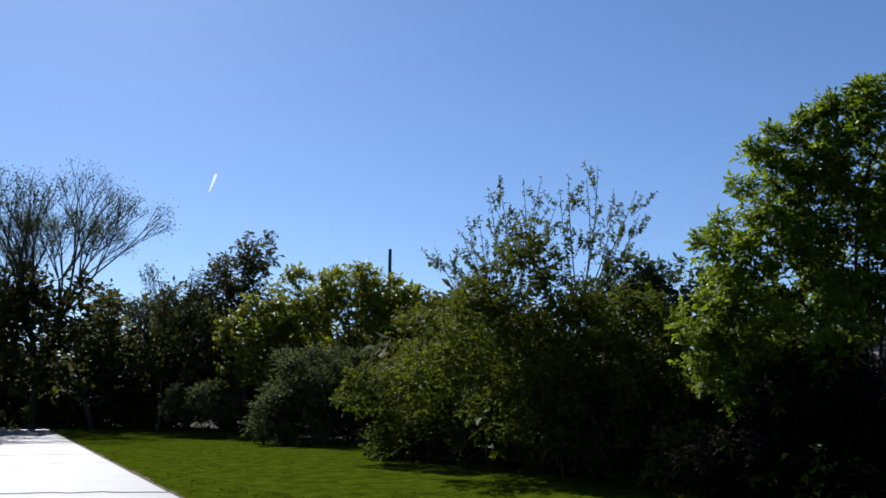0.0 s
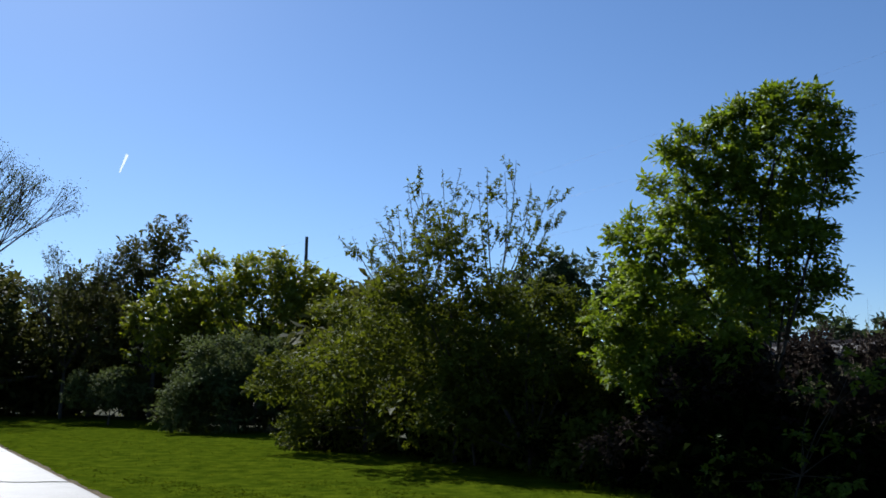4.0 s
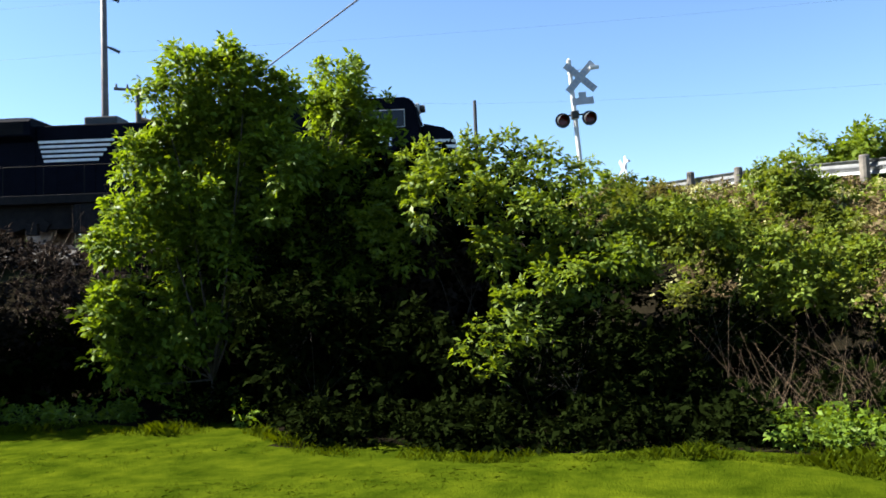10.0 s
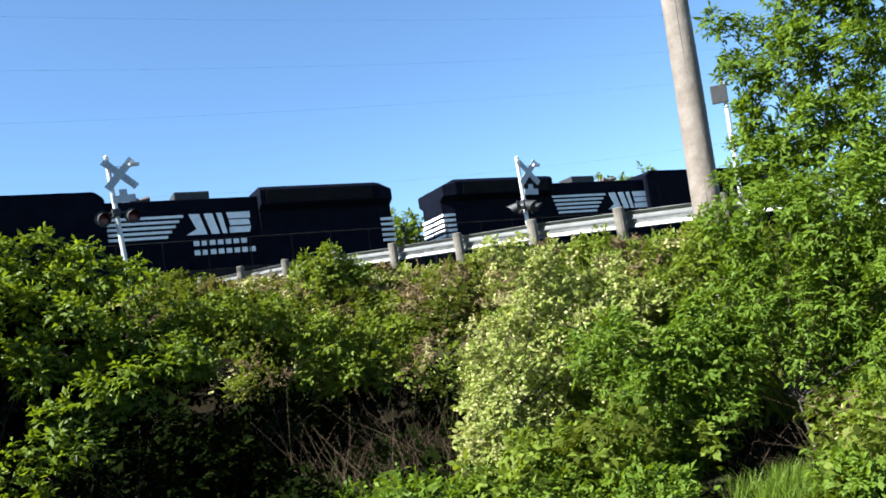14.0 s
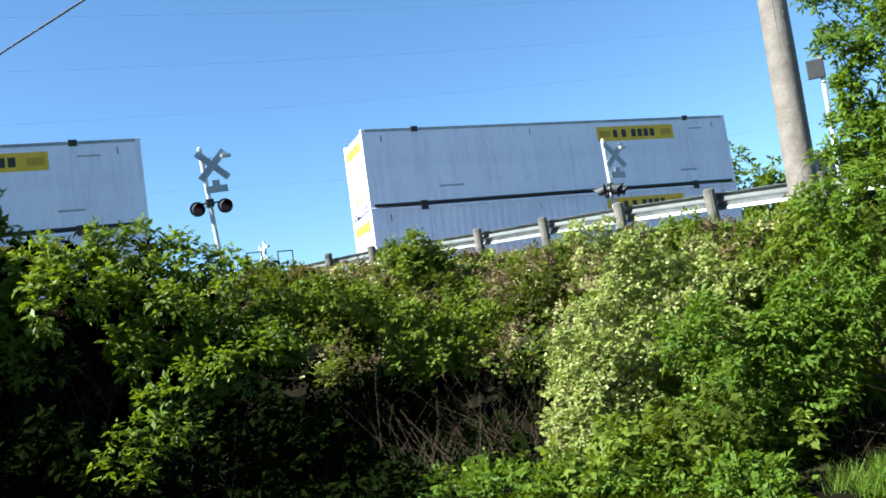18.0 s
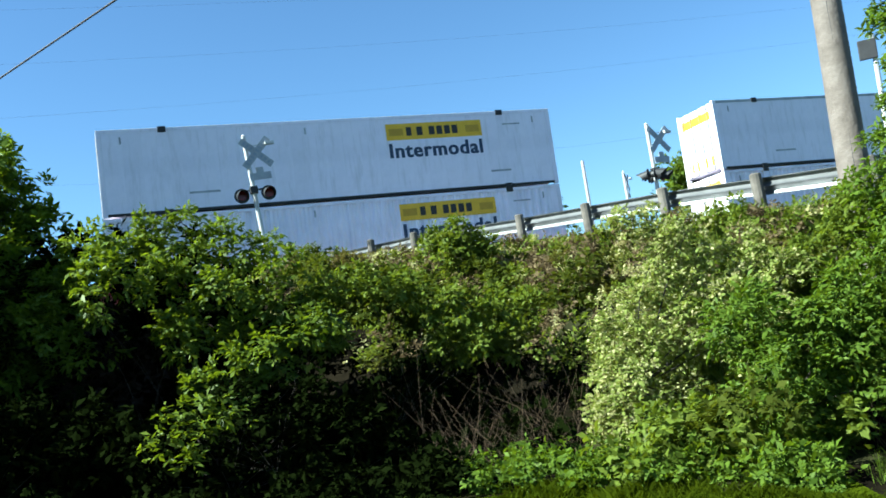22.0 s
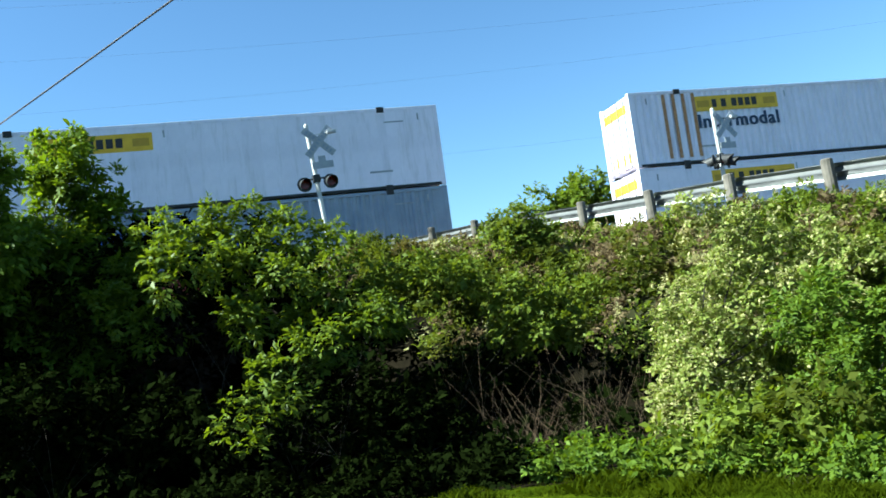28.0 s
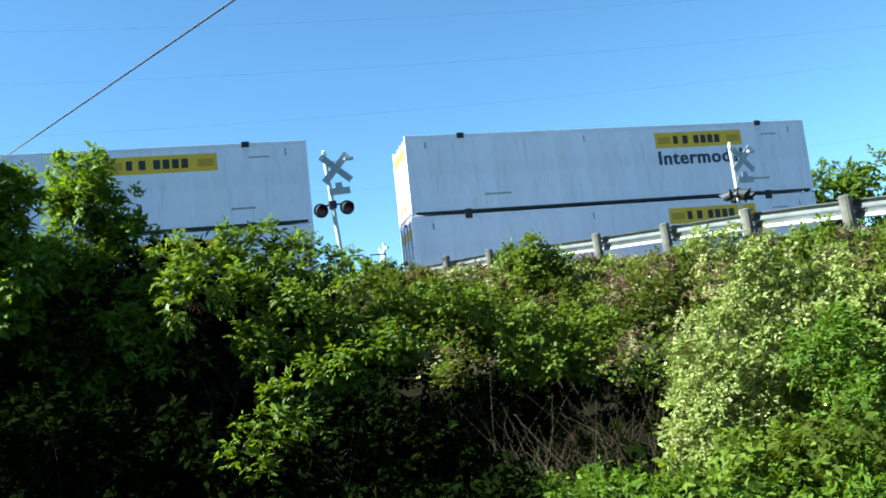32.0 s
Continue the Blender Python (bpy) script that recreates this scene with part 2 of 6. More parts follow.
L_WEED = leaf_material("weed_leaves", (0.028, 0.05, 0.006), (0.14, 0.185, 0.024), 0.42, patch=(0.085, 0.065, 0.02))


# ---- building helpers ----
def part(name, bm, mat, parent=None, label="", smooth=False):
    """Links a bmesh as one mesh object, under a thing or a part."""
    me = bpy.data.meshes.new(name)
    bm.to_mesh(me)
    bm.free()
    return mesh_part(name, me, mat, parent, label, smooth)


def mesh_part(name, me, mat, parent=None, label="", smooth=False):
    if not me.materials:
        me.materials.append(mat)
    if smooth:
        me.polygons.foreach_set("use_smooth", [True] * len(me.polygons))
    ob = new(name, me)
    ob.parent = parent
    if label:
        tagged(ob, label)
    return ob


def thing(name, m, label, category, group="", kind=""):
    ob = new(name)
    ob.empty_display_size = 0.2
    ob.matrix_world = m
    return tagged(ob, label, category, group, kind)


def box(bm, x0, x1, y0, y1, z0, z1, bevel=0.0):
    """A box between the given limits, with bevelled edges."""
    r = bmesh.ops.create_cube(bm, size=1.0)
    vs = r["verts"]
    for v in vs:
        v.co = Vector(((x0 + x1) / 2 + v.co.x * (x1 - x0), (y0 + y1) / 2 + v.co.y * (y1 - y0), (z0 + z1) / 2 + v.co.z * (z1 - z0)))
    if bevel:
        es = {e for v in vs for e in v.link_edges}
        bmesh.ops.bevel(bm, geom=list(es), offset=bevel, segments=2, affect="EDGES", profile=0.7)
    return bm


def tube(bm, a, b, r0, r1=None, n=8):
    """A tapered rod from a to b."""
    a, b = Vector(a), Vector(b)
    d = b - a
    m = Matrix.Translation((a + b) / 2) @ d.to_track_quat("Z", "Y").to_matrix().to_4x4()
    bmesh.ops.create_cone(bm, cap_ends=True, segments=n, radius1=r0, radius2=r0 if r1 is None else r1, depth=d.length, matrix=m)
    return bm


def prism(bm, outline, y0, y1):
    """Extrudes an outline of (x, z) across y."""
    a = [bm.verts.new((x, y0, z)) for x, z in outline]
    b = [bm.verts.new((x, y1, z)) for x, z in outline]
    bm.faces.new(a)
    bm.faces.new(b[::-1])
    n = len(a)
    for i in range(n):
        bm.faces.new((a[(i + 1) % n], a[i], b[i], b[(i + 1) % n]))
    bmesh.ops.recalc_face_normals(bm, faces=bm.faces)
    return bm


def B():
    return bmesh.new()


def raw_mesh(name, verts, faces):
    """A mesh from arrays: verts (n, 3), faces (m, 3 or 4)."""
    me = bpy.data.meshes.new(name)
    m, k = faces.shape
    me.vertices.add(len(verts))
    me.loops.add(m * k)
    me.polygons.add(m)
    me.vertices.foreach_set("co", np.ascontiguousarray(verts, dtype=np.float32).ravel())
    me.loops.foreach_set("vertex_index", np.ascontiguousarray(faces, dtype=np.int32).ravel())
    me.polygons.foreach_set("loop_start", np.arange(0, m * k, k, dtype=np.int32))
    me.update(calc_edges=True)
    me.validate()
    return me


# ---- the lie of the land ----
TRACK_N, TRACK_D = (math.sin(radians(63.9)), math.cos(radians(63.9))), (math.sin(radians(153.9)), math.cos(radians(153.9)))
TRACK_Q = 30.15
ROAD_N, ROAD_D = (0.7466, -0.6652), (0.6652, 0.7466)


def rail_z(s):
    """Height of the rails along the track: a gentle hump before the crossing."""
    return np.interp(s, [-300, -130, -40, -18, 0, 8, 24, 40, 110, 300], [5.0, 4.5, 4.12, 3.9, 3.79, 3.67, 3.43, 3.15, 2.0, 1.0])


def track_point(s, q=TRACK_Q, z=0.0):
    return Vector((TRACK_N[0] * q + TRACK_D[0] * s, TRACK_N[1] * q + TRACK_D[1] * s, float(rail_z(s)) + z))


def road_z(w):
    return np.interp(w, [-60, -25, 0, 7.4, 19.4, 26, 36, 60, 90], [0.0, 0.4, 1.95, 2.67, 3.68, 3.62, 3.5, 2.2, 1.0])


def land(x, y):
    """Height of the ground: lawn, track bank and road bank."""
    x, y = np.asarray(x, float), np.asarray(y, float)
    q, s = x * TRACK_N[0] + y * TRACK_N[1], x * TRACK_D[0] + y * TRACK_D[1]
    top = np.clip(rail_z(s) - 0.62, 0.4, 6.0)
    bank = top - np.maximum(27.35 - q, 0) / 1.7 - np.maximum(q - 34.7, 0) / 3.0
    p, w = x * ROAD_N[0] + y * ROAD_N[1], x * ROAD_D[0] + y * ROAD_D[1]
    edge = np.interp(w, [0, 14, 18, 30], [13.1, 13.1, 10.6, 10.6])
    road = road_z(w) - np.maximum(edge - p, 0) / 2.0 - np.maximum(p - 22.5, 0) / 2.2
    h = np.maximum(np.maximum(bank, road), 0.0)
    rough = 0.05 * np.sin(x * 0.9 + 1.3 * np.sin(y * 0.37)) * np.sin(y * 0.8) + 0.03 * np.sin(x * 2.1 + y * 1.7)
    return np.where(h > 0.02, h + 1.5 * rough, 0.5 * rough)


def land_z(x, y):
    return float(land(x, y))


def lawn_limit(az):
    """Where the mown grass ends, by heading."""
    return np.interp(az, [-30, -25, -19, -12, -5, -3, 1, 5, 8, 15, 25, 34, 43, 47, 51, 57, 63, 70, 80, 84, 88, 92, 97, 103, 107, 114, 130], [90, 84, 70, 49, 36, 26, 25, 22.3, 21.5, 16.4, 14.4, 13.0, 11.5, 11.7, 9.6, 9.1, 8.5, 8.4, 8.5, 8.4, 8.0, 7.7, 7.4, 7.2, 6.6, 6.6, 7])


def build_ground():
    def axis():
        near = np.arange(-12, 46, 0.5)
        far = np.concatenate([[-3000, -1500, -700, -350, -180, -110, -75, -55, -42, -33, -26, -20, -16], near, [47, 50, 54, 60, 68, 80, 100, 130, 180, 300, 600, 1200, 3000]])
        return far
    xs, ys = axis(), np.concatenate([[-3000, -1200, -500, -220, -120, -80, -55], np.arange(-40, 70, 0.5), [72, 78, 86, 98, 115, 140, 190, 300, 600, 1200, 3000]])
    gx, gy = np.meshgrid(xs, ys)
    v = np.stack([gx.ravel(), gy.ravel(), land(gx, gy).ravel()], 1)
    nx, ny = len(xs), len(ys)
    i = (np.arange(ny - 1)[:, None] * nx + np.arange(nx - 1)[None, :]).ravel()
    me = raw_mesh("ground", v, np.stack([i, i + 1, i + nx + 1, i + nx], 1))
    for m in (M_GROUND, M_TURF, M_SHADEFLOOR):
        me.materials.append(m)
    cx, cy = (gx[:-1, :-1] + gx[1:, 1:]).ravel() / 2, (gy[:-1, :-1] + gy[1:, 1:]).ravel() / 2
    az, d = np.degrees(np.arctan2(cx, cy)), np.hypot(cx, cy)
    # Cells below the bushes that get the soil with painted-in shade.
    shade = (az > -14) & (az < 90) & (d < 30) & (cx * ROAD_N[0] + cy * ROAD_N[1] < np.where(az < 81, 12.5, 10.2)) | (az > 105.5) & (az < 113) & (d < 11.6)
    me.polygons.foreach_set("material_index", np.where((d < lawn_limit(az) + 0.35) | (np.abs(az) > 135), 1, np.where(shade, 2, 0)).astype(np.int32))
    tagged(mesh_part("ground", me, M_GROUND, smooth=True), "green meadow ground rising to track and road banks", "ground", kind="structure")


build_ground()


# ---- concrete drive ----
def build_drive():
    d, n = Vector((-0.454, 0.891, 0)), Vector((0.891, 0.454, 0))
    m = Matrix(((n.x, d.x, 0, 0), (n.y, d.y, 0, 0), (0, 0, 1, 0.0), (0, 0, 0, 1)))
    drive = thing("drive", m, "sunlit pale concrete drive with cracked slabs", "drive", kind="structure")
    bed = B()
    box(bed, -4.6, 2.84, -14, 126, -0.05, 0.045)
    part("slab_bed", bed, M_JOINT, drive, "dirt-filled joints")
    slab = B()
    box(slab, -1.82, 1.82, -2.25, 2.25, -0.03, 0.075, 0.012)
    me = bpy.data.meshes.new("slab")
    slab.to_mesh(me)
    slab.free()
    for i in range(30):
        for x in (-2.7, 1.0):
            ob = mesh_part("slab", me, M_CONCRETE, drive)
            ob.location = (x, -9 + i * 4.55, random.uniform(-0.006, 0.006))
            ob.rotation_euler = (random.uniform(-0.002, 0.002), 0, 0)
    crack = B()
    x, y = 2.8, 16.2
    for k in range(14):
        x2, y2 = x - 0.26, y + random.uniform(-0.02, 0.24)
        tube(crack, (x, y, 0.07), (x2, y2, 0.07), 0.018, n=5)
        x, y = x2, y2
    part("crack", crack, M_JOINT, drive, "dark crack across the slabs")
    verge = B()
    rows = []
    for k in range(240):
        yy = -6 + k * 0.33
        rows.append([verge.verts.new((2.78, yy, 0.062)), verge.verts.new((2.88 + random.uniform(0.0, 0.14), yy, 0.058)), verge.verts.new((3.05 + random.uniform(0, 0.1), yy, -0.03))])
    for p, q in zip(rows, rows[1:]):
        for j in (0, 1):
            verge.faces.new((p[j], p[j + 1], q[j + 1], q[j]))
    bmesh.ops.recalc_face_normals(verge, faces=verge.faces)
    part("verge", verge, M_VERGE, drive, "ragged brown strip of dry grass and soil")


build_drive()


# ---- track and road ----
def build_track():
    track = thing("railway_track", pose(0, 0, 0), "single railway track on a grey ballast bed", "railway track", kind="structure")
    ss = [-120 + k * 1.3 for k in range(170)]

    def swept(bm, prof, wobble=0.0, closed=True):
        rows = [[bm.verts.new(track_point(s, TRACK_Q + y + random.uniform(-wobble, wobble), z + random.uniform(-wobble, wobble) * 0.5)) for y, z in prof] for s in ss]
        n = len(prof)
        for a, b in zip(rows, rows[1:]):
            for j in range(n if closed else n - 1):
                bm.faces.new((a[j], b[j], b[(j + 1) % n], a[(j + 1) % n]))
        bmesh.ops.recalc_face_normals(bm, faces=bm.faces)
        return bm
    part("ballast_bed", swept(B(), [(-3.1, -0.85), (-2.4, -0.5), (-1.75, -0.24), (0, -0.22), (1.75, -0.24), (2.9, -0.8)], 0.06, False), M_BALLAST, track, "grey crushed-stone ballast")
    for y in (-0.755, 0.755):
        prof = [(y - 0.07, -0.17), (y + 0.07, -0.17), (y + 0.07, -0.155), (y + 0.012, -0.145), (y + 0.012, -0.04), (y + 0.036, -0.035), (y + 0.036, 0.0), (y - 0.036, 0.0), (y - 0.036, -0.035), (y - 0.012, -0.04), (y - 0.012, -0.145), (y - 0.07, -0.155)]
        part("rail", swept(B(), prof), M_RAIL, track)
    tie = B()
    box(tie, -0.11, 0.11, -1.3, 1.3, -0.36, -0.175, 0.01)
    me = bpy.data.meshes.new("tie")
    tie.to_mesh(me)
    tie.free()
    rz = math.degrees(math.atan2(TRACK_D[1], TRACK_D[0]))
    for i in range(280):
        p = track_point(-95 + i * 0.55)
        mesh_part("tie", me, M_TIE, track).matrix_local = pose(p.x, p.y, p.z, 0, 0, rz + random.uniform(-0.8, 0.8))


build_track()


def build_road():
    bm = B()
    rows = []
    for i in range(70):
        w = -45 + i * 2.0
        row = []
        for p in (14.1, 15.0, 18.0, 21.0, 21.9):
            crown = 0.06 if p == 18.0 else 0.0
            row.append(bm.verts.new((ROAD_N[0] * p + ROAD_D[0] * w, ROAD_N[1] * p + ROAD_D[1] * w, float(road_z(w)) + 0.17 + crown)))
        rows.append(row)
    for a, b in zip(rows, rows[1:]):
        for j in range(4):
            bm.faces.new((a[j], a[j + 1], b[j + 1], b[j]))
    r = bmesh.ops.extrude_face_region(bm, geom=bm.faces[:])
    for v in r["geom"]:
        if isinstance(v, bmesh.types.BMVert):
            v.co.z -= 0.25
    bmesh.ops.recalc_face_normals(bm, faces=bm.faces)
    tagged(part("road", bm, M_ASPHALT), "worn grey asphalt road climbing to the crossing", "road", kind="structure")


build_road()


# ---- train ----
def text_mesh(body, size, depth=0.004):
    """Bold lettering: three thin copies side by side."""
    out = B()
    for k in (-1, 0, 1):
        cu = bpy.data.curves.new("lettering", "FONT")
        cu.resolution_u, cu.space_character = 3, 1.1
        cu.body, cu.size, cu.extrude, cu.align_x, cu.offset = body, size, depth + 0.0015 * k, "CENTER", size * 0.018
        ob = bpy.data.objects.new("lettering", cu)
        me = bpy.data.meshes.new_from_object(ob)
        me.transform(Matrix.Translation((k * size * 0.02, 0, 0)))
        out.from_mesh(me)
        bpy.data.objects.remove(ob)
        bpy.data.curves.remove(cu)
        bpy.data.meshes.remove(me)
    me = bpy.data.meshes.new("lettering")
    out.to_mesh(me)
    out.free()
    return me


def side_pose(x, y, z, side):
    """A pose on a flank: side -1 faces -y, side 1 faces +y."""
    return pose(x, y, z, 90, 0, 0 if side < 0 else 180)


def lettering(name, body, size, mat, parent, x, y, z, side, label=""):
    ob = mesh_part(name, text_mesh(body, size), mat, parent, label)
    ob.matrix_local = side_pose(x, y, z, side)
    return ob


def bars(name, spec, mat, parent, y, side, label="", thick=0.012):
    """Plain bars on a flank, from (x0, x1, z0, z1), each a part."""
    ob = None
    for x0, x1, z0, z1 in spec:
        bm = box(B(), x0, x1, y - thick if side < 0 else y, y if side < 0 else y + thick, z0, z1)
        ob = part(name, bm, mat, parent, label)
    return ob


def truck(loco, x):
    t = new("bogie")
    t.parent, t.location = loco, (x, 0, 0)
    bm = B()
    for y in (-1.12, 1.12):
        prism(bm, [(-2.5, 0.75), (-2.2, 0.95), (2.2, 0.95), (2.5, 0.75), (2.3, 0.45), (1.6, 0.6), (0.9, 0.42), (0.2, 0.62), (-0.6, 0.42), (-1.5, 0.6), (-2.3, 0.45)], y - 0.09, y + 0.09)
    for dx in (-1.9, 0, 1.9):
        for y in (-1.25, 1.25):
            box(bm, dx - 0.2, dx + 0.2, y - 0.1, y + 0.1, 0.35, 0.75, 0.03)
    part("bogie_frame", bm, M_LOCODARK, t)
    for dx in (-1.9, 0.0, 1.9):
        for y in (-0.755, 0.755):
            w = B()
            tube(w, (dx, y - 0.07, 0.52), (dx, y + 0.07, 0.52), 0.52, n=24)
            s = 1 if y > 0 else -1
            tube(w, (dx, y - 0.09 * s, 0.52), (dx, y - 0.03 * s, 0.52), 0.56, n=24)
            part("wheel", w, M_RAIL, t)


def glow_shield(parent, x0, x1, y, z, r):
    """Short open tube round a lamp, added to hide its glow from the side."""
    bm = B()
    bmesh.ops.create_cone(bm, cap_ends=False, segments=16, radius1=r, radius2=r, depth=x1 - x0, matrix=Matrix.Translation(((x0 + x1) / 2, y, z)) @ Matrix.Rotation(math.pi / 2, 4, "Y"))
    part("visor", bm, M_BLACK, parent)


def locomotive(number, m, screens=False):
    """Six-axle freight locomotive, nose towards +x."""
    L = thing("locomotive", m, "black diesel freight locomotive with white nose stripes", "locomotive", "locomotives")
    f = B()
    box(f, -10.75, 10.25, -1.5, 1.5, 1.42, 1.72, 0.02)
    part("underframe", f, M_LOCODARK, L)
    f = B()
    box(f, -3.6, 3.2, -1.42, 1.42, 0.38, 1.4, 0.12)
    part("fuel_tank", f, M_LOCODARK, L)
    for x in (-7.0, 7.0):
        f = B()
        box(f, x - 3.3, x + 3.3, -1.1, 1.1, 0.55, 1.45, 0.05)
        part("traction_gear", f, M_LOCODARK, L)
    for x in (-7.0, 7.0):
        truck(L, x)
    for sx in (-1, 1):
        f = B()
        e = 10.6 if sx < 0 else 10.1
        prism(f, [(sx * e, 1.72), (sx * (e + 0.4), 1.72), (sx * (e + 0.45), 1.0), (sx * (e + 0.65), 0.3), (sx * (e + 0.35), 0.28), (sx * e, 0.9)], -1.48, 1.48)
        part("pilot", f, M_LOCODARK, L)
        f = B()
        tube(f, (sx * (e + 0.3), 0, 0.9), (sx * (e + 0.8), 0, 0.9), 0.11)
        box(f, sx * (e + 0.78) - 0.13, sx * (e + 0.78) + 0.13, -0.16, 0.16, 0.72, 1.06, 0.04)
        part("coupler", f, M_RAIL, L)
    # hoods
    h = B()
    box(h, -5.15, -0.1, -0.93, 0.93, 1.72, 4.26, 0.05)
    part("engine_hood", h, M_LOCO, L)
    h = B()
    sec = [(-0.95, 1.72), (0.95, 1.72), (0.95, 3.7), (1.3, 3.86), (1.3, 4.4), (1.15, 4.52), (-1.15, 4.52), (-1.3, 4.4), (-1.3, 3.86), (-0.95, 3.7)]
    a = [h.verts.new((-9.7, y, z)) for y, z in sec]
    b = [h.verts.new((-5.15, y, z)) for y, z in sec]
    c = [h.verts.new((-10.25, y * 0.86, min(z, 4.28) if z > 2 else z)) for y, z in sec]
    h.faces.new(b), h.faces.new(c[::-1])
    for i in range(10):
        j = (i + 1) % 10
        h.faces.new((a[i], b[i], b[j], a[j])), h.faces.new((c[i], a[i], a[j], c[j]))
    bmesh.ops.recalc_face_normals(h, faces=h.faces)
    bmesh.ops.bevel(h, geom=h.edges[:], offset=0.03, segments=1, affect="EDGES")
    part("radiator_hood", h, M_LOCO, L)
    h = B()
    prism(h, [(-0.1, 1.72), (6.05, 1.72), (6.05, 4.6), (0.2, 4.6), (-0.1, 4.36)], -1.15, 1.15)
    bmesh.ops.bevel(h, geom=h.edges[:], offset=0.04, segments=2, affect="EDGES")
    part("equipment_cabinet", h, M_LOCO, L)
    c = B()
    front = [(8.5, 1.72), (8.5, 3.38), (7.8, 4.46), (7.6, 4.62)] if screens else [(8.45, 1.72), (8.55, 3.45), (8.35, 4.45), (8.1, 4.62)]
    prism(c, [(6.05, 1.72), *front, (6.05, 4.62)], -1.5, 1.5)
    bmesh.ops.bevel(c, geom=c.edges[:], offset=0.06, segments=2, affect="EDGES")
    cab = part("cab", c, M_LOCO, L)
    n = B()
    prism(n, [(8.45, 1.72), (9.7, 1.72), (9.7, 3.15), (9.5, 3.3), (8.46, 3.42)] if screens else [(8.45, 1.72), (9.7, 1.72), (9.7, 3.3), (9.45, 3.6), (8.5, 3.82)], -0.98, 0.98)
    bmesh.ops.bevel(n, geom=n.edges[:], offset=0.12, segments=3, affect="EDGES")
    nose = part("nose", n, M_LOCO, L)
    r = B()
    box(r, 6.25, 7.55 if screens else 8.05, -1.2, 1.2, 4.61, 4.66, 0.02)
    part("roof_panel", r, M_LOCOROOF, cab)
    r = B()
    for dx in (6.4, 6.8, 7.2) if screens else (6.5, 7.0, 7.6):
        box(r, dx, dx + 0.35, -0.25, 0.25, 4.64, 4.77, 0.03)
    part("roof_aerial", r, M_BLACK, cab)
    r = B()
    box(r, -9.6, -5.3, -1.1, 1.1, 4.52, 4.54, 0.005)
    for k in range(12):
        box(r, -9.5 + k * 0.35, -9.38 + k * 0.35, -1.05, 1.05, 4.53, 4.55)
    part("radiator_grille", r, M_LOCOROOF, L)
    r = B()
    box(r, -3.6, -2.4, -0.5, 0.5, 4.25, 4.62, 0.05)
    part("exhaust_box", r, M_BLACK, L)
    r = B()
    tube(r, (-1.3, 0, 4.24), (-1.3, 0, 4.5), 0.03)
    for dx, dy in ((-0.35, -0.12), (0.3, 0.0), (-0.35, 0.12), (0.28, -0.2), (0.25, 0.2)):
        tube(r, (-1.3, dy, 4.47), (-1.3 + dx, dy, 4.52), 0.03, 0.09)
    part("horn", r, M_RAIL, L)
    # windows
    for s in (-1, 1):
        for x0, x1 in ((6.3, 6.9), (6.98, 7.6)) if screens else ((6.5, 7.1), (7.2, 8.0)):
            w = B()
            y = s * 1.5
            box(w, x0 - 0.03, x1 + 0.03, y - 0.012, y + 0.012, 3.57, 4.19, 0.008)
            fr = part("window_frame", w, M_BOXSEAM, cab)
            w = B()
            box(w, x0, x1, y - 0.02, y + 0.02, 3.6, 4.16)
            part("pane", w, M_GLASS, fr)
        w = B()
        prism(w, [(8.42, 3.48), (8.47, 3.48), (7.86, 4.42), (7.82, 4.4)] if screens else [(8.52, 3.85), (8.555, 3.85), (8.4, 4.42), (8.37, 4.4)], s * 0.1 if s > 0 else -1.2, 1.2 if s > 0 else -0.1)
        part("windscreen", w, M_GLASS, cab)
    # headlights over the windscreen and on the nose
    for z, x in (((4.52, 7.75), (2.85, 9.69)) if screens else ((4.5, 8.35), (2.85, 9.69))):
        hl = B()
        box(hl, x - 0.05, x + 0.1, -0.32, 0.32, z - 0.14, z + 0.14, 0.03)
        hs = part("headlight_housing", hl, M_BEIGE, nose if x > 9 else cab)
        for y in (-0.15, 0.15):
            hl = B()
            tube(hl, (x + 0.08, y, z), (x + 0.12, y, z), 0.1, n=14)
            part("headlight", hl, M_HEADLIGHT, hs, "lit warm headlight")
            glow_shield(hs, x + 0.1, x + 0.27, y, z, 0.105)
    for y in (-1.1, 1.1):
        hl = B()
        tube(hl, (10.5, y, 1.3), (10.6, y, 1.3), 0.12, n=14)
        lit = part("ditch_light", hl, M_HEADLIGHT, L, "lit warm ditch light")
        glow_shield(lit, 10.58, 10.78, y, 1.3, 0.125)
    # white stripes at both ends
    for k in range(5):
        st = B()
        box(st, 8.95, 9.712, -0.992, 0.992, (2.15 if screens else 2.3) + k * 0.2, (2.25 if screens else 2.4) + k * 0.2)
        part("nose_stripe", st, M_WHITE, nose)
        st = B()
        box(st, -10.262, -9.72, -0.962, 0.962, 2.3 + k * 0.2, 2.4 + k * 0.2)
        part("tail_stripe", st, M_WHITE, L)
    # side doors, louvres, steps
    for s in (-1, 1):
        for k in range(7):
            d = B()
            x = -5.0 + k * 0.69
            box(d, x, x + 0.62, s * 0.93 - 0.015, s * 0.93 + 0.015, 1.85, 3.1, 0.008)
            part("hood_door", d, M_LOCO, L)
        for k in range(4):
            d = B()
            x = 0.5 + k * 1.35
            box(d, x, x + 1.05, s * 1.15 - 0.015, s * 1.15 + 0.015, 1.9, 4.0, 0.008)
            part("cabinet_door", d, M_LOCO, L)
        d = B()
        for k in range(10):
            box(d, -9.4, -5.4, s * 1.3 - 0.015, s * 1.3 + 0.015, 3.92 + k * 0.044, 3.945 + k * 0.044)
        part("radiator_louvre", d, M_LOCODARK, L)
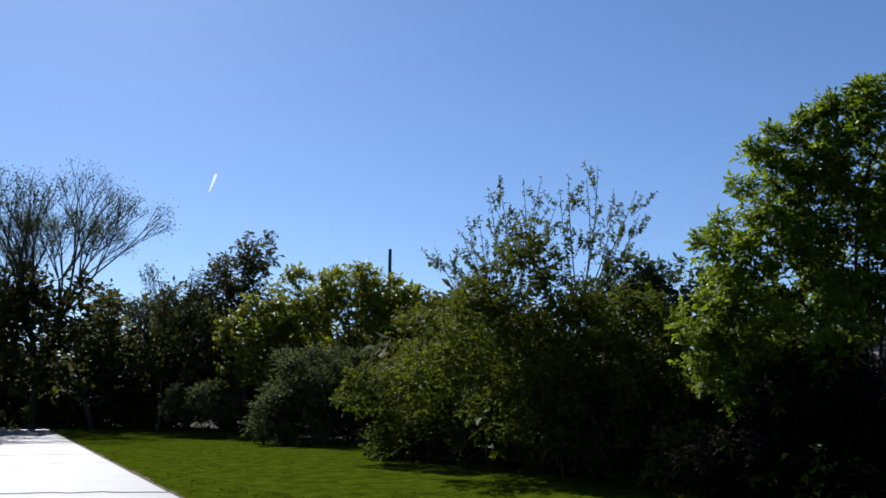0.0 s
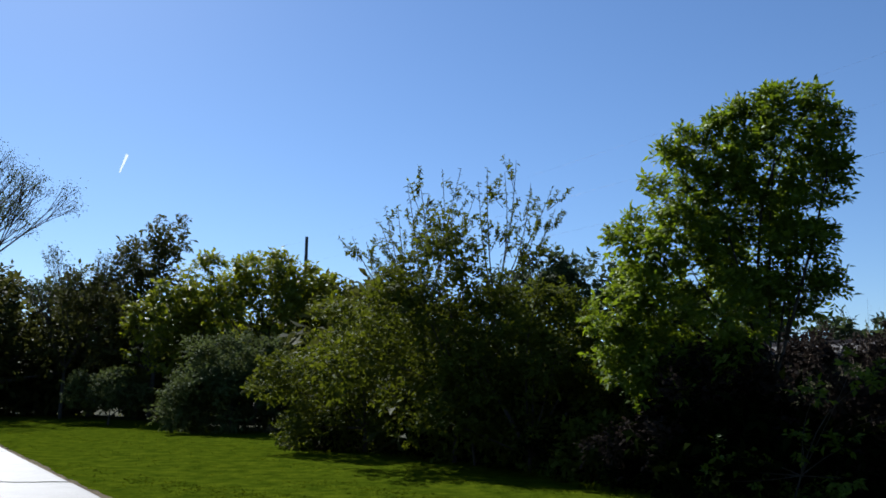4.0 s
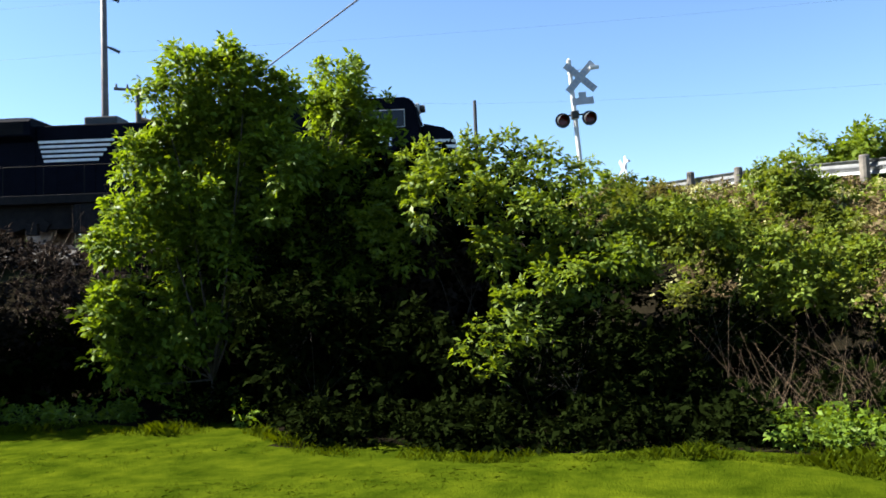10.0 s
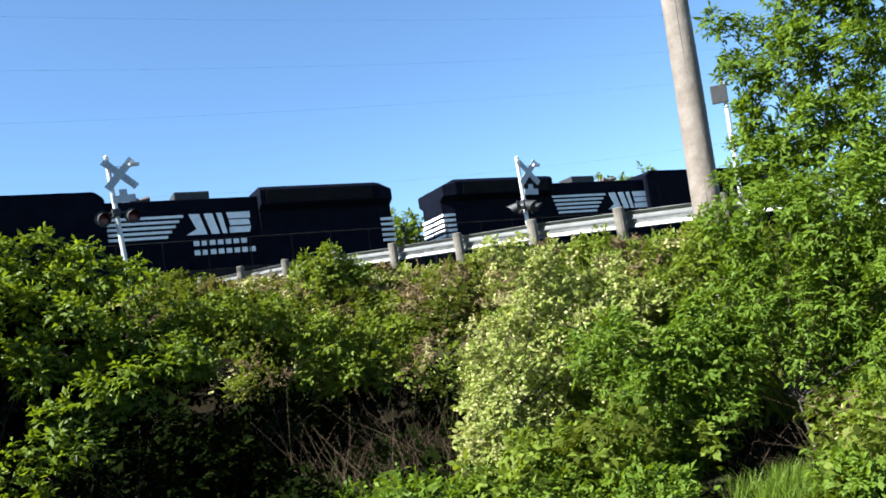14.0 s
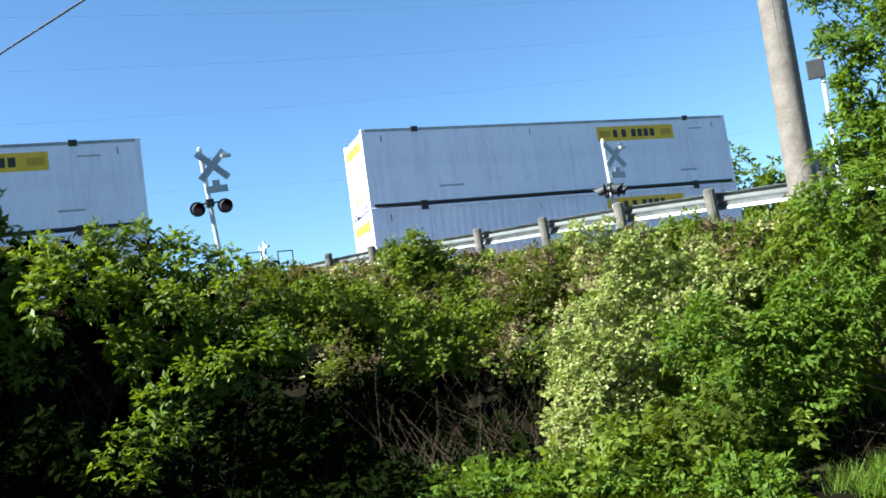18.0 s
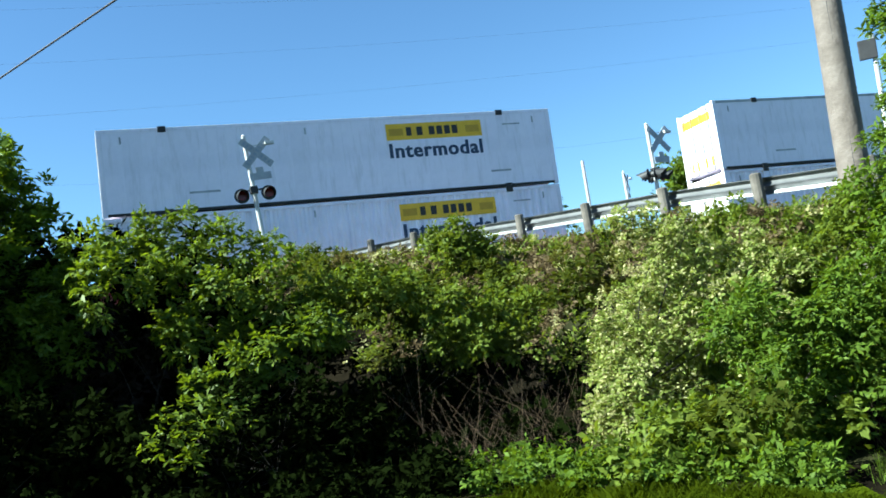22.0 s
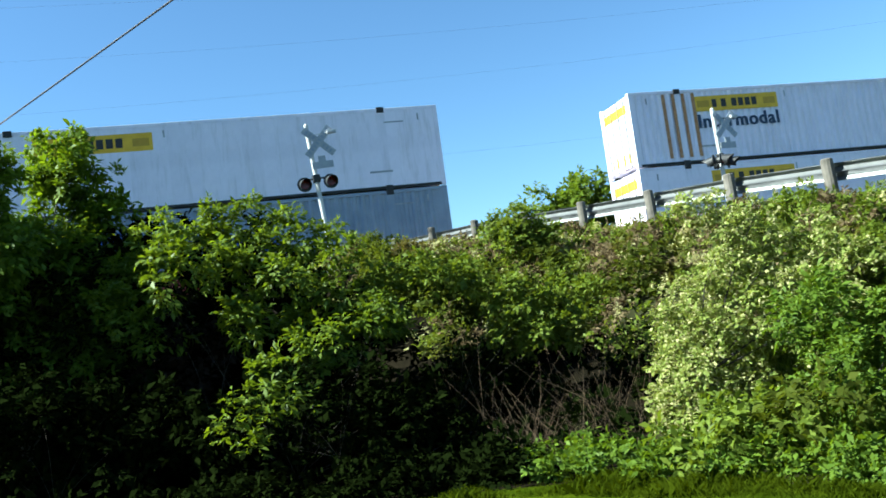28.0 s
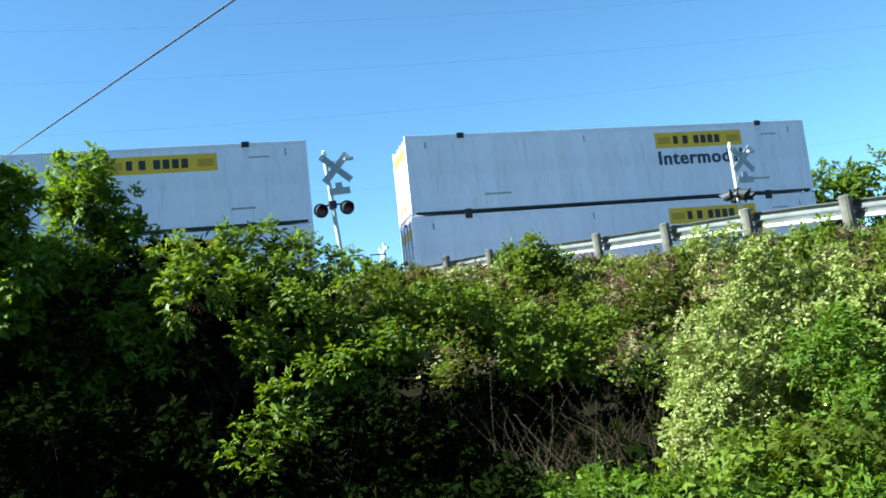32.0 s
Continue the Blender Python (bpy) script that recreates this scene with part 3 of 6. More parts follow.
        for x0, x1, z in ((-10.2, -10.6, 0.6), (9.7, 10.1, 0.6)):
            for k in range(4):
                d = B()
                box(d, min(x0, x1), max(x0, x1), s * 1.45 - 0.1, s * 1.45 + 0.1, 0.45 + k * 0.32, 0.5 + k * 0.32)
                part("step", d, M_LOCODARK, L)
        d = B()
        tube(d, (-10.4, s * 1.46, 2.72), (5.6, s * 1.46, 2.72), 0.02, n=6)
        part("handrail", d, M_LOCODARK, L)
        for k in range(12):
            d = B()
            x = -10.4 + k * 1.45
            tube(d, (x, s * 1.46, 1.7), (x, s * 1.46, 2.74), 0.02, n=6)
            part("stanchion", d, M_LOCODARK, L)
        for sx in (-1, 1):
            for x in ((10.45, 11.0) if sx < 0 else (9.95, 10.4)):
                d = B()
                tube(d, (sx * x, s * 1.42, 1.2), (sx * x, s * 1.42, 2.78), 0.024, n=6)
                part("grab_rail", d, M_LOCODARK, L)
        # flank emblem as plain shapes: five streaks, block, curve, and bars for the small words
        yy = s * 0.95
        dirx = -s
        def fx(x):
            return x * dirx
        xc = -2.1 if s > 0 else -2.75
        em = []
        for k in range(5):
            x0, x1 = xc + fx(-2.3 + 0.05 * k), xc + fx(0.45 - 0.14 * k)
            em.append((min(x0, x1), max(x0, x1), 3.62 - k * 0.17, 3.71 - k * 0.17))
        bars("flank_streak", em, M_WHITE, L, yy, s, "white painted streaks")
        for outline in ([(0.62, 3.72), (0.98, 3.72), (1.2, 3.0), (0.5, 3.0), (0.85, 3.2)], [(1.14, 3.72), (1.42, 3.72), (1.62, 3.0), (1.34, 3.0)], [(1.56, 3.72), (1.74, 3.72), (1.88, 3.0), (1.72, 3.0)],
                        [(1.9, 3.72), (2.72, 3.72), (2.72, 3.5), (1.96, 3.5)], [(1.96, 3.46), (2.66, 3.46), (2.7, 3.26), (2.0, 3.26)], [(1.96, 3.21), (2.72, 3.21), (2.66, 3.0), (1.96, 3.0)]):
            bm = prism(B(), [(xc + fx(x), z) for x, z in outline], yy - 0.012 if s < 0 else yy, yy if s < 0 else yy + 0.012)
            part("flank_emblem", bm, M_WHITE, L, "white block emblem")
        em = []
        for r_, z0 in ((0, 2.62), (1, 2.3)):
            for k in range(7 if r_ == 0 else 8):
                x0, x1 = xc + fx(0.7 + k * 0.27), xc + fx(0.7 + k * 0.27 + 0.19)
                em.append((min(x0, x1), max(x0, x1), z0, z0 + 0.17))
        bars("flank_legend", em, M_WHITE, L, yy, s, "white bars of small lettering")
        lettering("road_number", number, 0.5, M_WHITE, cab, 7.1, s * 1.515, 2.95, s, "white painted number")
        for x in ((5.2, 4.35) if screens else ()):
            d = B()
            box(d, x, x + 0.72, s * 1.15 - 0.03, s * 1.15 + 0.03, 3.86, 4.46, 0.01)
            screen = part("screen_frame", d, M_POST, L, "weathered brown screen frame")
            d = B()
            box(d, x + 0.06, x + 0.66, s * 1.15 - 0.036, s * 1.15 + 0.036, 3.92, 4.4)
            part("screen_mesh", d, M_SCREEN, screen, "dark red-brown mesh")
        if not screens:
            bars("sill_mark", [(6.4, 6.75, 2.62, 2.7)], M_REDMARK, cab, s * 1.5, s)
        bars("sill_bar", [(7.5, 8.1, 2.62, 2.66)], M_WHITE, cab, s * 1.5, s)
        d = B()
        box(d, 6.0, 6.12, s * 1.5 - 0.03, s * 1.5 + 0.03, 1.75, 4.6, 0.01)
        part("cab_corner_post", d, M_LOCOROOF, cab)
        bars("door_mark", [(6.02, 6.13, 3.0, 3.3)], M_REDMARK, cab, s * 1.16, s)
    return L


def corrugated(x0, x1, y, z0, z1, side, pitch=0.3, depth=0.05):
    """A corrugated side sheet with trapezoid folds."""
    bm = B()
    xs, k, x = [], 0, x0
    steps = ((0.0, 0), (0.28, 0), (0.5, 1), (0.78, 1))
    while x < x1 - pitch:
        for f, d in steps:
            xs.append((x + f * pitch, d))
        x += pitch
    xs.append((x1, 0))
    rows = []
    for x, d in xs:
        yy = y - side * depth * d
        rows.append((bm.verts.new((x, yy, z0)), bm.verts.new((x, yy, z1))))
    for a, b in zip(rows, rows[1:]):
        bm.faces.new((a[0], b[0], b[1], a[1]))
    bmesh.ops.recalc_face_normals(bm, faces=bm.faces)
    return bm


CL, CW, CH = 16.15, 2.59, 2.9


def container(m, mat, label, sign=None, word=False, ribs="plate", rusty=False, brand=False, dark_top=False):
    """53-foot domestic container; sign: centre of the yellow panel as a share of the length from the rear."""
    C = thing("shipping_container", m, label, "shipping container", "stacked containers on the train")
    h = B()
    box(h, -CL / 2 + 0.1, CL / 2 - 0.1, -CW / 2 + 0.07, CW / 2 - 0.07, 0.12, CH - 0.03)
    part("shell", h, mat, C)
    for sx in (-1, 1):
        for sy in (-1, 1):
            p = B()
            x, y = sx * (CL / 2 - 0.08), sy * (CW / 2 - 0.08)
            box(p, x - 0.08, x + 0.08, y - 0.08, y + 0.08, 0.0, CH, 0.012)
            part("corner_post", p, mat, C)
    for s in (-1, 1):
        y = s * CW / 2
        r = B()
        box(r, -CL / 2 + 0.16, CL / 2 - 0.16, y - 0.06 if s > 0 else y, y if s > 0 else y + 0.06, CH - 0.12, CH - 0.005, 0.01)
        part("top_rail", r, M_BOXSEAM if dark_top else mat, C)
        r = B()
        box(r, -CL / 2 + 0.16, CL / 2 - 0.16, y - 0.06 if s > 0 else y, y if s > 0 else y + 0.06, 0.02, 0.11, 0.01)
        part("bottom_rail", r, M_BOXBLACK if mat is M_BOXWHITE else mat, C, "dark bottom rail")
        ys = y - s * 0.012
        if ribs == "fold":
            part("side_sheet", corrugated(-CL / 2 + 0.16, CL / 2 - 0.16, ys, 0.11, CH - 0.12, s), mat, C, "corrugated side sheet")
        else:
            n = 26
            w = (CL - 0.32) / n
            pm = bpy.data.meshes.new("side_plate")
            p = B()
            box(p, -w / 2 + 0.001, w / 2 - 0.001, -0.012, 0.012, 0.11, CH - 0.12)
            p.to_mesh(pm)
            p.free()
            for k in range(n):
                ob = mesh_part("side_plate", pm, mat, C)
                ob.location = (-CL / 2 + 0.16 + (k + 0.5) * w, ys - s * 0.006 + s * random.uniform(-0.001, 0.001), 0)
        for x in (-CL / 2 + 2.05, CL / 2 - 2.05):
            p = B()
            box(p, x - 0.14, x + 0.14, y - s * 0.02 - 0.016, y - s * 0.02 + 0.0165, 0.11, CH - 0.12, 0.004)
            part("lift_post", p, mat, C)
            p = B()
            box(p, x - 0.13, x + 0.13, y - 0.03, y + 0.03, CH - 0.16, CH + 0.04, 0.01)
            part("top_casting", p, M_BOXBLACK, C)
            p = B()
            box(p, x - 0.13, x + 0.13, y - 0.03, y + 0.03, -0.02, 0.14, 0.01)
            part("bottom_casting", p, M_BOXBLACK, C)
        yy = y - s * 0.003
        def along(share):
            return (share - 0.5) * CL
        if sign is not None:
            x = along(sign if s < 0 else 1 - sign)
            panel = bars("sign_panel", [(x - 1.83, x + 1.83, 2.0, 2.6)], M_YELLOW, C, yy, s, "yellow sign panel", 0.004)
            word_bars = []
            for a, b in ((-0.98, -0.8), (-0.62, -0.42), (-0.2, 0.0), (0.07, 0.27), (0.34, 0.54), (0.61, 0.81)):
                word_bars.append((x + a * 1.1, x + b * 1.1, 2.14, 2.46))
            bars("sign_word", word_bars, M_INK, panel, yy + s * 0.004, s, "dark bars of lettering", 0.004)
            bars("sign_scroll", [(x - 1.72, x - 1.2, 2.16, 2.42), (x + 1.2, x + 1.72, 2.16, 2.42)], M_YELLOWDARK, panel, yy + s * 0.004, s, "ochre scrolls", 0.004)
            if word:
                lettering("side_word", "Intermodal", 0.74, M_NAVY, C, x, yy + s * 0.001, 1.36, s, "navy painted word")
        if brand:
            em = []
            for a, b, z0, z1 in ((-4.0, -3.7, 1.1, 2.3), (-3.6, -3.35, 1.5, 2.2), (-3.2, -2.9, 1.1, 2.3), (-2.6, -1.7, 1.1, 1.9), (-1.3, -0.5, 1.1, 1.9), (-0.2, 0.1, 1.1, 1.9), (0.4, 1.1, 1.1, 1.9), (1.4, 1.7, 1.1, 2.3), (1.8, 2.2, 1.3, 1.75)):
                em.append((a, b, z0, z1))
            bars("flank_brand", em, M_BLUE, C, yy, s, "blue bars of large lettering", 0.004)
        small = [(along(0.2) - 0.5, along(0.2) + 0.5, 0.6, 0.67), (along(0.86) - 0.4, along(0.86) + 0.4, 0.6, 0.67), (along(0.9) - 0.35, along(0.9) + 0.35, 2.36, 2.41)]
        small += [(along(f) - 0.03, along(f) + 0.03, CH - 0.5, CH - 0.26) for f in (0.045, 0.42, 0.955)]
        bars("code_mark", small, M_BOXSEAM, C, yy, s, "small grey stencilled bars", 0.003)
        if rusty:
            for k in range(4):
                x = along(0.09) + k * 0.42
                bars("rust_rib", [(x - 0.07, x + 0.07, 0.25, CH - 0.15)], M_RUST, C, yy, s, "rust-streaked rib", 0.006)
    # rear doors with lock rods, front wall sign
    for sy in (-1, 1):
        d = B()
        box(d, -CL / 2 - 0.0, -CL / 2 + 0.1, min(0.01 * sy, sy * 1.13), max(0.01 * sy, sy * 1.13), 0.15, CH - 0.12, 0.01)
        door = part("door", d, mat, C)
        for y in (0.3, 0.85):
            d = B()
            tube(d, (-CL / 2 - 0.03, sy * y, 0.1), (-CL / 2 - 0.03, sy * y, CH - 0.08), 0.02, n=6)
            part("lock_rod", d, M_GALV, door)
    if mat is M_BOXWHITE:
        d = B()
        box(d, -CL / 2 - 0.012, -CL / 2 - 0.002, -1.0, 1.0, 2.2, 2.55)
        part("door_sign", d, M_YELLOW, C, "yellow sign panel")
        for y in (-0.8, -0.4, 0.2, 0.6):
            d = B()
            box(d, -CL / 2 - 0.012, -CL / 2 - 0.002, y, y + 0.14, 0.3, 0.7)
            part("door_chevron", d, M_YELLOW, C)
    f = B()
    box(f, CL / 2 - 0.1, CL / 2 - 0.02, -1.13, 1.13, 0.15, CH - 0.12, 0.01)
    part("front_wall", f, mat, C)
    return C


def well_car(m, front, rear):
    """One well unit; front, rear: how far its platforms reach beyond the container."""
    W = thing("well_car", m, "low red-brown double-stack well wagon", "railway wagon", "well wagons")
    for s in (-1, 1):
        b = B()
        y = s * 1.42
        prism(b, [(-8.4, 0.35), (8.4, 0.35), (8.6, 1.15), (-8.6, 1.15)], y - 0.05, y + 0.05)
        part("side_sill", b, M_CARRED, W)
        b = B()
        for k in range(14):
            x = -7.8 + k * 1.2
            box(b, x - 0.04, x + 0.04, y + s * 0.05 - 0.03, y + s * 0.05 + 0.03, 0.4, 1.1)
        part("sill_rib", b, M_CARRED, W)
    b = B()
    box(b, -8.3, 8.3, -1.4, 1.4, 0.22, 0.3)
    part("well_floor", b, M_LOCODARK, W)
    for sx, reach in ((1, front), (-1, rear)):
        b = B()
        x0, x1 = sorted((sx * 8.2, sx * (8.08 + reach)))
        box(b, x0, x1, -1.35, 1.35, 0.85, 1.12, 0.03)
        part("end_platform", b, M_CARRED, W)
        t = new("bogie")
        t.parent, t.location = W, (sx * (8.2 + min(reach, 2.6) * 0.55), 0, 0)
        b = B()
        for y in (-1.0, 1.0):
            prism(b, [(-1.2, 0.55), (-0.9, 0.75), (0.9, 0.75), (1.2, 0.55), (0.9, 0.4), (0.3, 0.25), (-0.3, 0.25), (-0.9, 0.4)], y - 0.08, y + 0.08)
        part("bogie_frame", b, M_LOCODARK, t)
        for dx in (-0.88, 0.88):
            for y in (-0.755, 0.755):
                w = B()
                tube(w, (dx, y - 0.07, 0.46), (dx, y + 0.07, 0.46), 0.46, n=20)
                part("wheel", w, M_RAIL, t)
        for y in (-1.3, 1.3):
            b = B()
            x = sx * (8.0 + reach)
            tube(b, (x, y, 1.1), (x, y, 2.0), 0.02, n=6)
            tube(b, (x - sx * 0.5, y, 1.1), (x - sx * 0.5, y, 2.0), 0.02, n=6)
            tube(b, (x - sx * 0.5, y, 1.98), (x, y, 1.98), 0.02, n=6)
            part("end_rail", b, M_BOXBLACK, W)
        if sx > 0 and reach > 3.55:
            b = B()
            for k in range(20):
                c0, c1 = k * math.tau / 20, (k + 1) * math.tau / 20
                tube(b, (9.6 + 0.3 * math.cos(c0), -1.25, 1.75 + 0.3 * math.sin(c0)), (9.6 + 0.3 * math.cos(c1), -1.25, 1.75 + 0.3 * math.sin(c1)), 0.022, n=6)
            for k in range(3):
                tube(b, (9.6, -1.25, 1.75), (9.6 + 0.3 * math.cos(k * 2.09), -1.25, 1.75 + 0.3 * math.sin(k * 2.09)), 0.015, n=6)
            part("brake_wheel", b, M_BOXBLACK, W, "black spoked brake wheel")
            b = B()
            box(b, 9.48, 9.72, -1.2, -1.0, 1.1, 1.85, 0.03)
            part("brake_stand", b, M_CARRED, W)
        b = B()
        tube(b, (sx * (8.0 + reach), 0, 0.85), (sx * (8.3 + reach), 0, 0.85), 0.12)
        part("coupler", b, M_RAIL, W)
    return W


TRACK_RZ = math.degrees(math.atan2(TRACK_D[1], TRACK_D[0]))
MOVERS = []


def run(t):
    """How far the gently quickening train has come along the track at t seconds."""
    return 9.2 * (t - 20.0) + 0.0131 * (t - 20.0) ** 2


def train_pose(u, t, z=0.0, back=False):
    s = u + run(t)
    a, b = track_point(s - 7), track_point(s + 7)
    tilt = math.degrees(math.atan2(a.z - b.z, 14.0))
    return Matrix.Translation((a + b) / 2) @ pose(0, 0, 0, 0, tilt, TRACK_RZ) @ pose(0, 0, z, 0, 0, 180 if back else 0)


def moving(ob, u, z=0.0, back=False):
    MOVERS.append((ob, u, z, back))
    return ob


moving(locomotive("9841", train_pose(80.1, 0)), 80.1)
moving(locomotive("8421", train_pose(57.5, 0, back=True), True), 57.5, 0, True)
WHITE = "white steel container with yellow sign panel, stacked on wagon"
STACKS = [
    # front end, upper: sign share, word, rusty; lower: sign share, word, ribs; platforms
    (43.19, (0.718, False, False), (0.716, False, "fold"), 2.2, 3.55),
    (19.57, (0.713, False, False), (0.72, True, "fold"), 3.55, 3.5),
    (-3.95, (0.712, True, False), (0.72, True, "fold"), 3.5, 1.65),
    (-23.54, (0.695, False, False), (0.7, True, "plate"), 1.65, 1.65),
    (-43.1, (0.284, True, True), (0.3, False, "plate"), 1.65, 3.5),
    (-66.71, (0.284, False, False), None, 3.5, 3.6),
    (-90.24, (0.711, True, False), (0.72, True, "plate"), 3.6, 1.65),
    (-109.8, (0.7, False, False), (0.7, False, "plate"), 1.65, 1.65),
    (-129.5, (0.711, True, False), (0.72, False, "fold"), 1.65, 3.5),
]
for end, top, low, front, rear in STACKS:
    u = end - CL / 2
    moving(well_car(train_pose(u, 0), front, rear), u)
    if low:
        moving(container(train_pose(u, 0, 0.31), M_BOXWHITE, WHITE, low[0], low[1], low[2]), u, 0.31)
    else:
        moving(container(train_pose(u, 0, 0.31), M_BOXGREY, "blue-grey steel container with blue lettering bars", None, False, "fold", False, True), u, 0.31)
    moving(container(train_pose(u, 0, 3.25), M_BOXWHITE, WHITE, top[0], top[1], "fold" if top[2] else "plate", top[2], dark_top=end > -40 and not top[1]), u, 3.25)


# ---- crossing signals ----
def at(az, d, z=None):
    x, y = math.sin(radians(az)) * d, math.cos(radians(az)) * d
    return x, y, land_z(x, y) if z is None else z


def crossing_signal(az, d, centre_z, facing, label, pairs=1, lamp_turn=0.0, shift=0.0, lean=0.0):
    """Crossbuck mast with flashing-light pair; facing: heading of the face, degrees clockwise from north (+y)."""
    x, y, z = at(az, d)
    z -= 0.15
    hgt = centre_z - z
    S = thing("crossing_signal", pose(x, y, z, 0, 0, 180 - facing) @ pose(-hgt * math.sin(radians(lean)) - (shift if lean else 0.0) + (0.08 if lean else 0.0), 0, 0, 0, lean, 0), label, "crossing signal", "crossing signals")
    m = B()
    tube(m, (0, 0, 0), (0, 0, hgt + 0.5), 0.062, n=14)
    part("mast", m, M_ALU, S)
    m = B()
    box(m, -0.28, 0.28, -0.28, 0.28, -0.02, 0.22, 0.04)
    tube(m, (0, 0, 0.2), (0, 0, 0.55), 0.12, 0.09, n=14)
    part("mast_base", m, M_ALU, S)
    m = B()
    tube(m, (0, 0, hgt + 0.5), (0, 0, hgt + 0.56), 0.07, 0.02, n=14)
    part("cap", m, M_ALU, S)
    for a in (45, -45):
        m = B()
        box(m, -0.52, 0.52, -0.012 if a > 0 else -0.026, 0.0 if a > 0 else -0.014, -0.095, 0.095)
        blade = part("crossbuck_blade", m, M_SIGNWHITE, S, "white sign blade, greyed as in shade")
        blade.matrix_local = pose(shift, -0.1, hgt, 0, a, 0)
        for k in range(8):
            if abs(k - 3.5) > 0.9 or a < 0:
                words = B()
                box(words, -0.43 + k * 0.115, -0.375 + k * 0.115, -0.03, -0.0, -0.048, 0.048)
                part("letter_bar", words, M_BOXGREY, blade, "dark bar of lettering")
    m = B()
    box(m, shift - 0.29, shift + 0.29, -0.11, -0.095, hgt - 0.74, hgt - 0.55, 0.004)
    box(m, shift - 0.1, shift + 0.1, -0.11, -0.095, hgt - 0.55, hgt - 0.4, 0.004)
    part("count_plate", m, M_SIGNWHITE, S, "small white plate")
    zl = hgt - 1.12
    m = B()
    tube(m, (-0.42, 0, zl + 0.14), (0.42, 0, zl + 0.14), 0.025, n=8)
    box(m, -0.1, 0.1, -0.1, 0.1, zl + 0.04, zl + 0.24, 0.02)
    part("cross_arm", m, M_BLACK, S).matrix_local = pose(0, 0, 0, 0, 0, lamp_turn)
    for k in range(pairs):
        fy = -1 if k == 0 else 1
        for sx in (-0.36, 0.36):
            m = B()
            tube(m, (sx, fy * 0.1, zl), (sx, fy * 0.115, zl), 0.2, n=24)
            lamp = part("lamp_disc", m, M_BLACK, S, "black round backing disc")
            lamp.matrix_local = pose(0, 0, 0, 0, 0, lamp_turn)
            m = B()
            tube(m, (sx, fy * 0.115, zl), (sx, fy * 0.14, zl), 0.13, n=18)
            part("lens", m, M_REDLENS, lamp, "unlit red lens")
            m = B()
            n = 14
            ring = []
            for i in range(n + 1):
                a = radians(-40 + 260 * i / n)
                reach = 0.3 + 0.2 * max(0.0, math.sin(a))
                ring.append([(sx + 0.15 * math.cos(a), fy * 0.11, zl + 0.15 * math.sin(a)), (sx + 0.155 * math.cos(a), fy * reach, zl + 0.15 * math.sin(a) - 0.06)])
            vs = [[m.verts.new(p) for p in r] for r in ring]
            for a, b in zip(vs, vs[1:]):
                m.faces.new((a[0], b[0], b[1], a[1]))
            part("visor", m, M_BLACK, lamp)
            m = B()
            tube(m, (sx, fy * 0.1, zl), (sx, -fy * 0.06, zl), 0.12, 0.08, n=12)
            part("lamp_back", m, M_BLACK, lamp)
    m = B()
    tube(m, (0, 0, hgt + 0.2), (0.55, -0.15, hgt + 0.22), 0.012, n=6)
    box(m, 0.5, 0.75, -0.22, -0.1, hgt + 0.17, hgt + 0.26, 0.02)
    part("bell_bracket", m, M_ALU, S)
    return S


crossing_signal(70.5, 23.0, 7.3, 240, "white crossing signal mast with grey crossbuck and red lamps", shift=0.24, lean=-4.0)
crossing_signal(96.9, 27.0, 6.75, 235, "white crossing signal mast turned away, with back-to-back lamps", 2, 34.0, 0.3)
crossing_signal(73.4, 38.5, 6.95, 318, "white crossing signal mast beyond the track")
crossing_signal(94.9, 40.5, 7.6, 196, "white crossing signal mast beyond the track", pairs=2, lamp_turn=60.0)


def white_mast(az, d, top):
    x, y, z = at(az, d)
    P = thing("gate_mast", pose(x, y, z - 0.2, 0, 0, 0), "slim white mast beside the crossing", "mast")
    m = B()
    tube(m, (0, 0, 0), (0, 0, top - z + 0.2), 0.09, 0.07, n=12)
    part("mast", m, M_ALU, P)
    m = B()
    box(m, -0.3, 0.3, -0.03, 0.03, 0.9, 1.0)
    part("bracket", m, M_BLACK, P)


white_mast(92.4, 39.0, 8.7)


